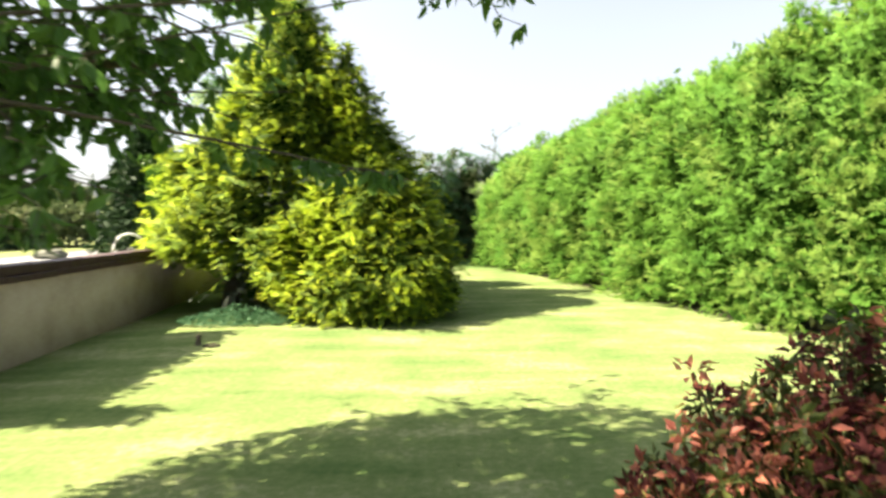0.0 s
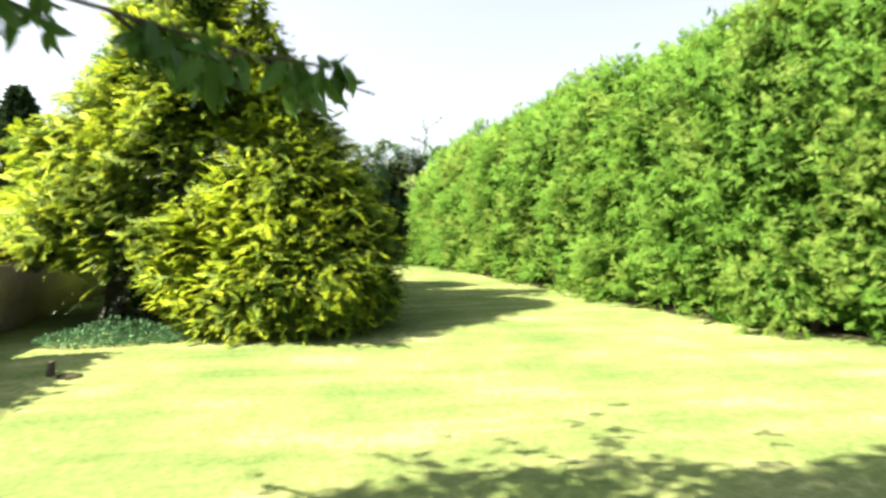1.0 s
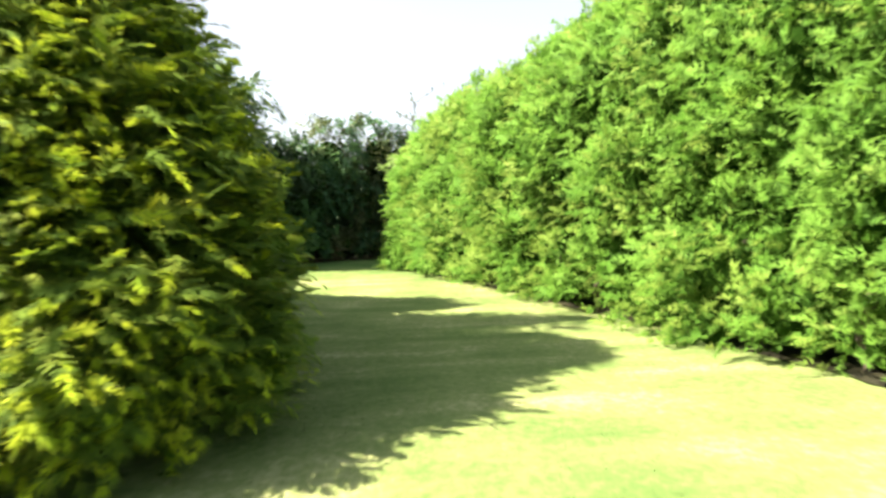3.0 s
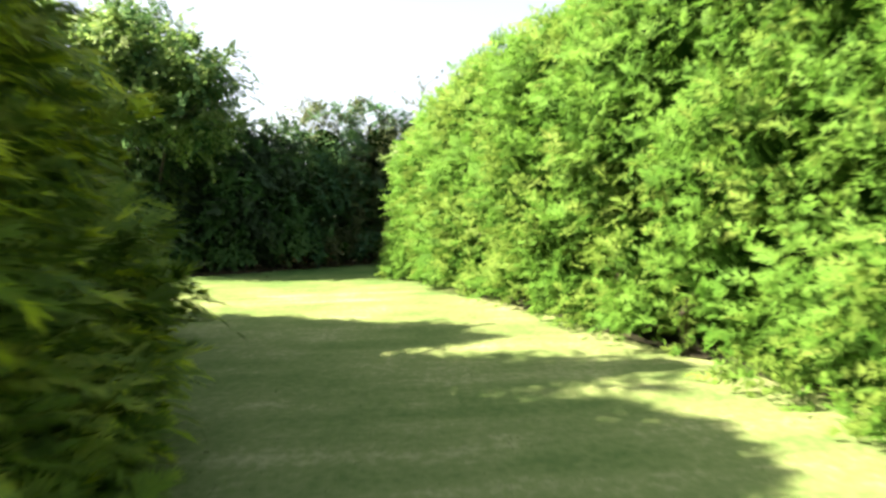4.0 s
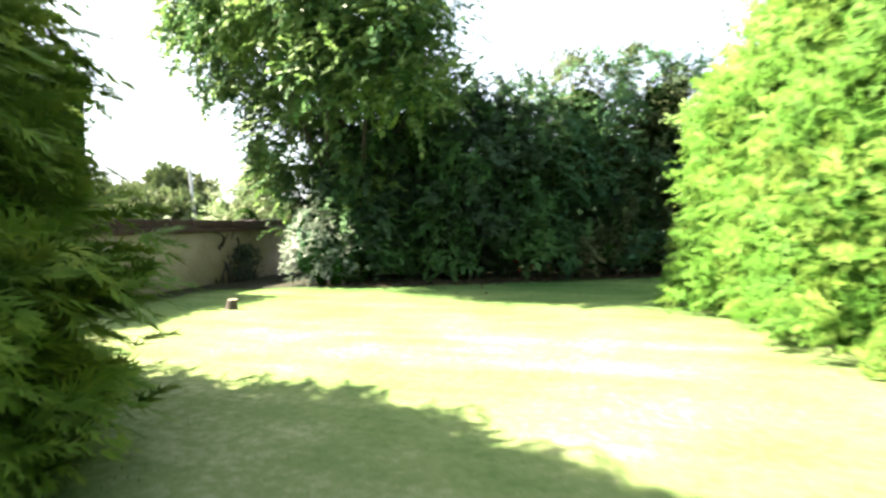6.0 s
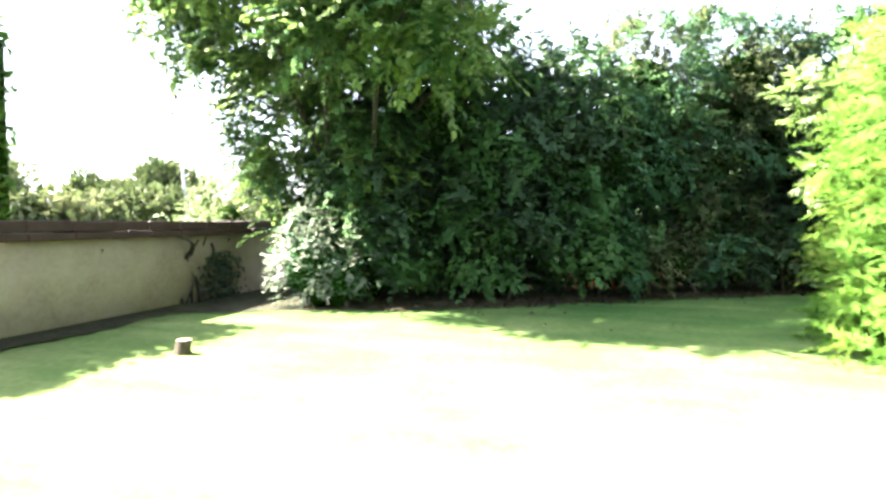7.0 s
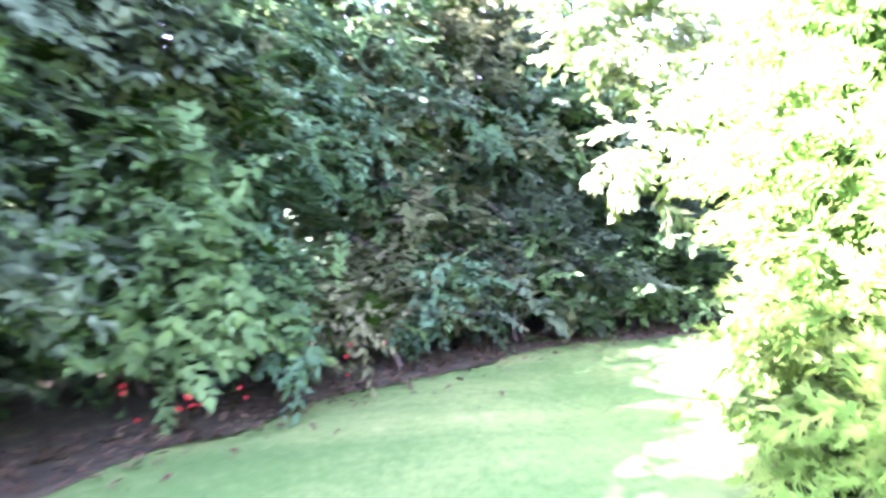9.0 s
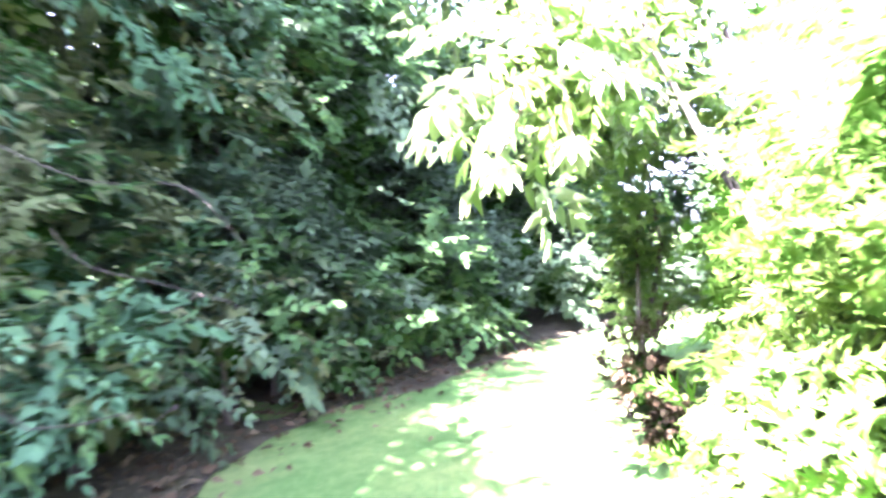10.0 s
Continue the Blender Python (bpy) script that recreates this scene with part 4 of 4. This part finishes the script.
def build_cherry():
    """A tree beside the way whose branches hang over the lawn."""
    base = np.array([-4.0, 1.6, 0.0])
    tree = thing("cherry_tree", "cherry tree with long drooping leaves over the lawn", "tree", base)
    (v, f), trunk = limb((0, 0, -0.1), (0.3, 0.1, 2.3), 0.14, 0.10, 0.04)
    mesh_of("trunk", v, f, M_BARK, tree)
    ends = [(-0.2, 3.35, 1.72), (-0.9, 3.5, 2.25), (-1.5, 3.1, 2.2), (-2.0, 4.2, 2.55), (-2.2, 3.5, 2.3), (-2.6, 4.3, 2.7), (-2.7, 3.7, 2.25), (-1.2, 2.9, 2.75), (0.2, 3.2, 2.74), (-0.3, 3.2, 2.69), (-2.1, 4.6, 3.3), (-1.0, 4.2, 3.5), (-3.2, 4.6, 3.5), (-0.8, 2.2, 3.6), (-2.4, 1.2, 4.2), (-2.6, 3.0, 4.3), (-3.8, 3.4, 4.2), (-1.2, 0.6, 3.4), (-2.2, 2.9, 1.95), (-1.9, 2.7, 1.75), (-1.9, 3.4, 2.72), (-2.4, 3.6, 2.6), (-1.55, 3.4, 2.5), (-2.6, 3.8, 2.45)]
    at, way, all_twigs = [], [], []
    (v, f), _ = limb(trunk[-2], np.array([-1.6, 3.85, 2.5]) - base, 0.06, 0.018, 0.03, 12)
    mesh_of("limb", v, f, M_BARK, tree)
    for e in ends:
        e = np.array(e) - base
        start = trunk[-1 - rng.integers(0, 3)]
        (v, f), pts = limb(start, e, 0.018, 0.003, 0.015 if e[0] > 3.6 else 0.10, 12)
        mesh_of("limb", v, f, M_BARK, tree)
        twigs = []
        low = e[2] < 1.74
        for k in range(7 if low else 26 if e[0] < 2.7 else 9):
            p = pts[rng.integers(8 if low else 5, 12)]
            q = p + rng.normal(0, 0.35 if low else 1, 3) * (0.32, 0.32, 0.05 if e[0] > 3.6 else 0.16) + (0.05, 0.05, -0.02)
            tw, tp = limb(p, q, 0.006, 0.002, 0.2, 5)
            twigs.append(tw)
            for j in range(16):
                at.append(tp[rng.integers(1, 5)] + rng.normal(0, 0.012, 3))
                way.append(rng.normal(0, 0.55, 3) + (0, 0, -0.9))
        all_twigs += twigs
    v, f = joined(all_twigs)
    tagged(mesh_of("twig_mass", v, f, M_BARK, tree), kind="stuff")
    # the high crown, out of view; its second lobe is added to widen the lawn shadow
    n = 32000
    d = unit(rng.normal(0, 1, (n, 3))) * rng.uniform(0.3, 1, (n, 1)) ** 0.4
    p = np.array([1.0, 0.6, 3.9]) + d * (2.8, 2.5, 1.2)
    keep = lumpy(p, 1.2, 1.0) > -0.25
    p2 = np.array([3.0, 1.75, 4.5]) + d[:11000] * (2.3, 1.25, 0.75)
    p, keep = np.concatenate([p, p2]), np.concatenate([keep, lumpy(p2, 1.2, 1.0) > -0.35])
    near, near_way = np.array(at), np.array(way)
    v1, f1 = scatter(LONG_LEAF, near, near_way, rng.uniform(0.08, 0.125, len(near)), up=rng.normal(0, 1, (len(near), 3)))
    v2, f2 = scatter(CHERRY, p[keep], rng.normal(0, 0.6, (keep.sum(), 3)) + (0, 0, -0.8), rng.uniform(0.085, 0.135, keep.sum()), up=rng.normal(0, 1, (keep.sum(), 3)))
    v, f = joined([(v1, f1), (v2, f2)])
    mesh_of("crown", v, f, M_CHERRY, tree)


rng = np.random.default_rng(23)
build_cherry()


def build_shade_hedge(label, x, y0, y1, top, step=None):
    """An unseen tall hedge added on the road side, only to shade the lawn over the wall."""
    row = thing("unseen_shade_hedge", label, "hedge", (x, (y0 + y1) / 2, 0))
    half = (y1 - y0) / 2
    def crest(y):
        t = top + 0 * y
        return t if step is None else np.where(y < -half + step[0], top + step[1], t)
    # solid near-black filling, so that the shadow is dense
    v, f = box_verts(-0.45, 0.45, -half, half, 0.0, top - 0.25)
    mesh_of("shade_core", v, f, M_CORE, row)
    n = int(5200 * half)
    y = rng.uniform(-half, half, n)
    z = crest(y) * rng.uniform(0.04, 1, n) ** 0.8
    at = np.stack([rng.choice([-1.0, 1.0], n) * rng.uniform(0.3, 0.62, n), y, z], 1)
    over = rng.uniform(0, 1, n) < 0.25
    at[over, 0], at[over, 2] = rng.uniform(-0.5, 0.5, over.sum()), crest(y[over]) - rng.uniform(0, 0.22, over.sum())
    v, f = scatter(LEAF, at, rng.normal(0, 0.7, (n, 3)) + (0, 0, 0.3), rng.uniform(0.10, 0.17, n))
    mesh_of("foliage", v, f, M_CHERRY, row)
    for k in np.arange(-half + 0.3, half, 0.8):
        (v, f), _ = limb((0, k, -0.1), (rng.normal(0, 0.1), k, top * 0.7), 0.05, 0.02)
        mesh_of("stem", v, f, M_BARK, row)


# both stand out of view; the taller end casts the notch in the shadow
build_shade_hedge("unseen tall hedge added outside the wall to shade the lawn", -6.75, 4.3, 8.2, 3.55, (0.45, 0.6))
build_shade_hedge("unseen tall hedge added beyond the cypresses to shade the lawn", -7.5, 16.4, 19.5, 3.3)


def build_stump(name, label, x, y, r, h, lean=0.0):
    """A sawn stump: flared foot, bark with ribs, pale cut top."""
    stump = thing(name, label, "stump", (x, y, float(ground_height(np.array(x), np.array(y)))))
    sides, rings = 18, [(-0.03, 1.35), (0.02, 1.2), (h * 0.4, 1.0), (h * 0.93, 0.98), (h, 0.93)]
    k = np.linspace(0, 2 * np.pi, sides, endpoint=False)
    rib = 1 + 0.07 * np.sin(k * 5) + rng.normal(0, 0.03, sides)
    v = np.array([(r * q * rib[i] * math.cos(k[i]) + lean * z, r * q * rib[i] * math.sin(k[i]), z) for z, q in rings for i in range(sides)])
    f = np.array([(a * sides + i, a * sides + (i + 1) % sides, (a + 1) * sides + (i + 1) % sides, (a + 1) * sides + i) for a in range(len(rings) - 1) for i in range(sides)])
    mesh_of("bark", v, f, M_BARK, stump, smooth=True)
    top = np.concatenate([v[-sides:] + (0, 0, 0.002), [[lean * h, 0, h + 0.004]]])
    mesh_of("cut_top", top, np.array([(i, (i + 1) % sides, sides) for i in range(sides)]), M_WOODEND, stump, "pale sawn top")
    return stump


build_stump("tree_stump", "short sawn tree stump with a pale top on the lawn", -3.66, 18.36, 0.06, 0.115, 0.2)
build_stump("tree_stump", "thin cut stump by the shaded lawn edge", -3.05, 7.4, 0.03, 0.12, 0.1)


def build_clod():
    bm = bmesh.new()
    bmesh.ops.create_icosphere(bm, subdivisions=2, radius=1)
    for q in bm.verts:
        q.co = Vector((q.co.x * 0.11, q.co.y * 0.07, max(q.co.z, -0.2) * 0.035)) * (1 + 0.35 * noise.noise(q.co * 2.3))
    me = bpy.data.meshes.new("clod")
    bm.to_mesh(me)
    bm.free()
    me.materials.append(M_SOIL)
    ob = tagged(new("soil_clod", me), "low clod of brown soil on the grass", "soil")
    ob.location = (-2.85, 7.3, 0.0)


build_clod()


def build_creeper():
    """Dry stems and dark ivy on the inner face of the wall."""
    c = thing("wall_creeper", "dark ivy and dry stems climbing the wall", "ivy", (wall_x(20.8), 20.8, 0))
    for y0, y1, z1, r in ((19.15, 19.35, 0.75, 0.012), (20.55, 20.45, 0.85, 0.03), (20.7, 20.85, 0.8, 0.02), (20.95, 21.0, 0.84, 0.02), (21.2, 21.5, 0.8, 0.02), (20.85, 20.75, 0.7, 0.035), (21.05, 21.1, 0.75, 0.03), (20.6, 20.65, 0.6, 0.015)):
        a = np.array([wall_x(y0) + 0.03, y0, -0.02]) - np.array(c.location)
        b = np.array([wall_x(y1) + 0.03, y1, z1]) - np.array(c.location)
        (v, f), _ = limb(a, b, r, r * 0.5, 0.25, 9)
        mesh_of("stem", v, f, M_DARKBARK, c)
    n = 900
    y = 21.25 + rng.normal(0, 0.2, n)
    z = rng.uniform(0, 0.62, n) * np.clip(1.2 - np.abs(y - 21.3), 0.2, 1)
    at = np.stack([wall_x(y) + rng.uniform(0.01, 0.10, n), y, z], 1) - np.array(c.location)
    v, f = scatter(LEAF, at, rng.normal(0, 0.6, (n, 3)) + (0.5, 0, -0.3), rng.uniform(0.04, 0.08, n))
    mesh_of("foliage", v, f, M_BRAMBLE, c)


build_creeper()


def build_berries():
    bm = bmesh.new()
    bmesh.ops.create_icosphere(bm, subdivisions=1, radius=0.010)
    me = bpy.data.meshes.new("berry")
    bm.to_mesh(me)
    bm.free()
    me.materials.append(M_BERRY)
    cluster = thing("berry_spray", "sprays of small red berries low on the shrub", "berries", (-0.6, 22.45, 0.4))
    for i in range(15):
        ob = new("berry", me)
        ob.parent = cluster
        k = rng.integers(0, 6)
        ob.location = (-0.55 + 0.26 * k + rng.normal(0, 0.05), -0.34 + 0.17 * k + rng.normal(0, 0.05), rng.uniform(-0.22, 0.0))


build_berries()


# soil under the far shrubs
def build_far_bed():
    front = np.array([(-5.6, 19.9), (-4.6, 20.35), (-3.6, 20.75), (-2.5, 21.2), (-1.3, 21.95), (-0.75, 22.4), (0.25, 23.1), (1.6, 23.95), (2.6, 24.15), (3.6, 24.25), (5.0, 24.55), (8.6, 24.7)])
    s = np.linspace(0, len(front) - 1, 400)
    p = np.stack([np.interp(s, np.arange(len(front)), front[:, 0]), np.interp(s, np.arange(len(front)), front[:, 1])], 1)
    p = p + np.stack([0 * s, 0.03 + lumpy(np.column_stack([p, 0 * s]), 1.6, 0.22) + lumpy(np.column_stack([p, 0 * s]), 6.0, 0.05)], 1)
    a = np.column_stack([p, 0 * s + 0.012])
    b = np.column_stack([p + (-0.8, 7.0), 0 * s + 0.03])
    j = np.arange(399)
    f = np.stack([j, j + 1, j + 401, j + 400], -1)
    tagged(mesh_of("far_bed", np.concatenate([a, b]), f, M_SOIL), "bare shaded soil under the far shrubs", "soil", kind="structure")


build_far_bed()


def build_dark_backing():
    """Dense dark growth added behind the far shrubs, to make the gaps between them dark."""
    line = np.array([(-5.2, 22.6), (-3.4, 22.9), (-1.9, 23.6), (-0.6, 24.5), (0.7, 25.5), (2.6, 26.2), (5.0, 26.4), (8.6, 26.3)])
    n = 16000
    u = rng.uniform(0, len(line) - 1, n)
    x, y = np.interp(u, np.arange(len(line)), line[:, 0]), np.interp(u, np.arange(len(line)), line[:, 1])
    at = np.stack([x + rng.normal(0, 0.25, n), y + rng.normal(0, 0.25, n), 3.3 * rng.uniform(0.01, 1, n) ** 0.9], 1)
    v, f = scatter(LEAF, at, rng.normal(0, 1, (n, 3)), rng.uniform(0.10, 0.2, n))
    dark_backing = thing("dark_backing", "dense dark backing added behind the far shrubs", "undergrowth", kind="stuff")
    tagged(mesh_of("foliage", v, f, M_DARKLEAF, dark_backing), kind="stuff")
    # near-black wall at the back, standing for the shade in the gaps
    s = np.linspace(0, len(line) - 1, 80)
    p = np.stack([np.interp(s, np.arange(len(line)), line[:, 0]), np.interp(s, np.arange(len(line)), line[:, 1])], 1)
    rings = [np.column_stack([p + (-0.15 * k, 0.3 + 0.25 * k), 0 * s + z]) for k, z in enumerate((-0.02, 0.6, 1.3, 2.0, 2.5))]
    v = np.concatenate(rings)
    v = v + np.column_stack([0 * v[:, 0], lumpy(v, 1.5, 0.3), np.where(v[:, 2] > 1.9, lumpy(v, 1.1, 0.5), 0)])
    i = np.arange(400).reshape(5, 80)
    mesh_of("shade_core", v, np.stack([i[:-1, :-1], i[:-1, 1:], i[1:, 1:], i[1:, :-1]], -1).reshape(-1, 4), M_CORE, dark_backing, smooth=True)


build_dark_backing()


def build_litter():
    n = 2200
    u = rng.uniform(0, 1, n)
    x = -3.8 + 8.5 * u
    y = np.interp(x, [-3.8, -2.4, -0.8, 0.3, 1.5, 3.2, 5], [20.75, 21.3, 22.4, 23.15, 23.95, 24.3, 24.6]) + rng.normal(0.25, 0.25, n)
    k = rng.uniform(0, 1, n) < 0.012
    y = np.where(k, y - rng.uniform(0.3, 2.5, n), y)
    at = np.stack([x, y, 0 * x + 0.035], 1)
    way = rng.normal(0, 1, (n, 3)) * (1, 1, 0.15)
    v, f = scatter(LEAF, at, way, rng.uniform(0.03, 0.075, n), twist=0.3)
    tagged(mesh_of("leaf_litter", v, f, M_DEAD), "dry brown fallen leaves along the soil edge", "leaves", kind="stuff")


build_litter()


def build_wall_bed():
    y = np.linspace(14.5, 20.6, 240)
    a = np.column_stack([wall_x(y) - 0.02, y, ground_height(wall_x(y), y) + 0.03])
    e = wall_x(y) + 0.42 + lumpy(np.column_stack([y, 0 * y, 0 * y]), 1.4, 0.22) + lumpy(np.column_stack([y, 0 * y, 0 * y]), 6.0, 0.06)
    b = np.column_stack([e, y, ground_height(e, y) + 0.014])
    j = np.arange(239)
    tagged(mesh_of("wall_bed", np.concatenate([a, b]), np.stack([j, j + 240, j + 241, j + 1], -1), M_SOIL), "strip of bare soil along the foot of the wall", "soil", kind="structure")


build_wall_bed()

# ---- beyond the wall ----
def strip(name, label, category, x0, x1, y0, y1, z, mat):
    v = np.array([(x0 - 0.05 * y0, y0, z), (x1 - 0.05 * y0, y0, z), (x1 - 0.05 * y1, y1, z), (x0 - 0.05 * y1, y1, z)])
    tagged(mesh_of(name, v, np.array([(0, 1, 2, 3)]), mat), label, category, kind="structure")


strip("road", "pale grey asphalt road beyond the wall", "road", -17.5, -9.5, -60, 150, 0.02, M_ROAD)
strip("verge", "rough dry grass verge beside the road", "grass", -40, -17.5, -60, 150, 0.03, M_VERGE)


def far_row(name, label, points, heights, mat, n, size):
    """A scrubby row far off: one mass of many small leaf clumps."""
    pts = np.array(points, float)
    s = rng.uniform(0, len(pts) - 1, n)
    x, y = np.interp(s, np.arange(len(pts)), pts[:, 0]), np.interp(s, np.arange(len(pts)), pts[:, 1])
    h = np.interp(s, np.arange(len(pts)), heights) * (0.75 + 0.35 * np.sin(s * 9.1) * np.sin(s * 4.3) + 0.15 * np.sin(s * 31))
    at = np.stack([x + rng.normal(0, 0.8, n), y + rng.normal(0, 0.8, n), h * rng.uniform(0, 1, n) ** 0.6], 1)
    v, f = scatter(LEAF, at, rng.normal(0, 1, (n, 3)) + (0, 0, 0.4), rng.uniform(size * 0.6, size, n), twist=1)
    tagged(mesh_of(name, v, f, mat), label, "hedgerow", kind="stuff")


far_row("field_hedgerow", "scrubby grey-green hedgerow across the road", [(-42, 14), (-33, 24), (-26, 33), (-21, 42), (-17, 56), (-14, 75)], [2.0, 2.3, 2.6, 2.4, 2.6, 3.0], M_FARLEAF, 16000, 0.6)
far_row("roadside_hedge", "low dark clipped hedge along the far verge", [(-22, -10), (-23, 10), (-24, 26), (-25, 36)], [0.9, 0.9, 0.9, 0.9], M_FARDARK, 7000, 0.4)


def far_tree(name, label, x, y, h, r, mat, n, size, conical=False):
    tree = thing(name, label, "tree", (x, y, 0), "trees beyond the road")
    k = rng.uniform(0, 1, n)
    d = unit(rng.normal(0, 1, (n, 3)))
    if conical:
        rr = r * (1 - k) ** 0.8 * rng.uniform(0.5, 1, n)
        at = np.stack([rr * d[:, 0], rr * d[:, 1], 0.6 + k * (h - 0.6)], 1)
    else:
        at = d * rng.uniform(0.6, 1, (n, 1)) * (r, r, h * 0.36) + (0, 0, h * 0.62)
        at = at + d * (lumpy(at, 0.6, r * 0.5))[:, None]
    v, f = scatter(LEAF, at, rng.normal(0, 0.7, (n, 3)) + d, rng.uniform(size * 0.6, size, n), twist=1)
    mesh_of("crown", v, f, mat, tree)
    (v, f), _ = limb((0, 0, -0.2), (0, 0, h * 0.8), 0.03 * h, 0.01 * h, 0.05)
    mesh_of("trunk", v, f, M_BARK, tree)


far_tree("conifer_tree", "dark spruce standing outside the wall", -8.2, 17.2, 4.5, 1.7, M_FARDARK, 5000, 0.28, True)
far_tree("conifer_tree", "tall dark conifer beyond the road", -27.0, 52.0, 7.0, 2.6, M_FARDARK, 3000, 0.6, True)
far_tree("round_tree", "rounded grey-green tree in the far hedgerow", -26.5, 40.0, 3.0, 1.8, M_FARLEAF, 2200, 0.5)
far_tree("round_tree", "rounded olive green tree in the far hedgerow", -24.2, 40.5, 4.0, 1.8, M_FARLEAF, 2200, 0.5)
far_tree("round_tree", "light green tree beyond the road", -29.0, 33.0, 4.4, 2.6, M_FARLEAF, 2200, 0.5)
far_tree("round_tree", "light green tree beyond the road", -33.0, 44.0, 3.6, 2.6, M_FARLEAF, 2200, 0.6)
build_shrub("roadside_weeds", "tall yellowish weeds outside the wall", [(-7.0, 23.2, 0.9, 0.7, 0.7, 1.0), (-7.9, 24.2, 0.9, 0.8, 0.8, 1.0)], (M_LAUREL, M_FARLEAF), 90, (0.06, 0.11), NARROW, per=50, core=0.4, stems=3)


def build_sapling():
    base = np.array([2.4, 26.9, 0.0])
    tree = thing("sapling", "thin sapling with sparse leaves above the shrubs", "tree", base)
    (v, f), pts = limb((0, 0, -0.1), (0.05, 0.1, 5.0), 0.05, 0.01, 0.06, 12)
    mesh_of("trunk", v, f, M_BARK, tree)
    at, way, tw = [], [], []
    for i in range(26):
        p = pts[rng.integers(7, 12)]
        q = p + rng.normal(0, 1, 3) * (0.35, 0.35, 0.2) + (0, 0, 0.2)
        t, tp = limb(p, q, 0.008, 0.003, 0.2, 5)
        tw.append(t)
        for j in range(7):
            at.append(tp[rng.integers(2, 5)] + rng.normal(0, 0.05, 3))
            way.append(rng.normal(0, 1, 3))
    v, f = joined(tw)
    tagged(mesh_of("twig_mass", v, f, M_BARK, tree), kind="stuff")
    v, f = scatter(LEAF, np.array(at), np.array(way), rng.uniform(0.06, 0.12, len(at)))
    mesh_of("crown", v, f, M_FARLEAF, tree)


build_sapling()


def build_pole():
    pole = thing("pole", "slightly leaning grey pole beyond the road", "pole", (-21.4, 38.6, 0))
    v, f = tube([(0, 0, -0.3), (-0.25, 0, 2.2), (-0.5, 0, 4.6)], [0.10, 0.09, 0.075], 10)
    mesh_of("shaft", v, f, M_STEEL, pole, smooth=True)
    v, f = tube([(-0.5, 0, 4.6), (-0.502, 0, 4.66)], [0.09, 0.02], 10)
    mesh_of("cap", v, f, M_STEEL, pole)


build_pole()


def build_hoop():
    hoop = thing("steel_hoop", "bent galvanised steel hoop standing behind the wall", "barrier", (-5.68, 11.0, 0))
    a = np.linspace(0, np.pi, 9)
    pts = [(-0.3, 0, -0.1), (-0.3, 0, 0.6)] + [(-0.3 * math.cos(k), 0, 1.0 + 0.3 * math.sin(k)) for k in a] + [(0.3, 0, 0.6), (0.3, 0, -0.1)]
    v, f = tube(pts, [0.025] * len(pts), 9)
    mesh_of("bent_tube", v, f, M_STEEL, hoop, smooth=True)


build_hoop()


def build_boulder():
    bm = bmesh.new()
    bmesh.ops.create_icosphere(bm, subdivisions=3, radius=1)
    for q in bm.verts:
        q.co = Vector((q.co.x * 0.7, q.co.y * 0.4, q.co.z * 0.28)) * (1 + 0.3 * noise.noise(q.co * 1.7))
    me = bpy.data.meshes.new("boulder")
    bm.to_mesh(me)
    bm.free()
    me.materials.append(M_STONE)
    ob = tagged(new("boulder", me), "low grey boulder on the road edge", "rock")
    ob.location = (-16.3, 25.5, 0.15)


build_boulder()
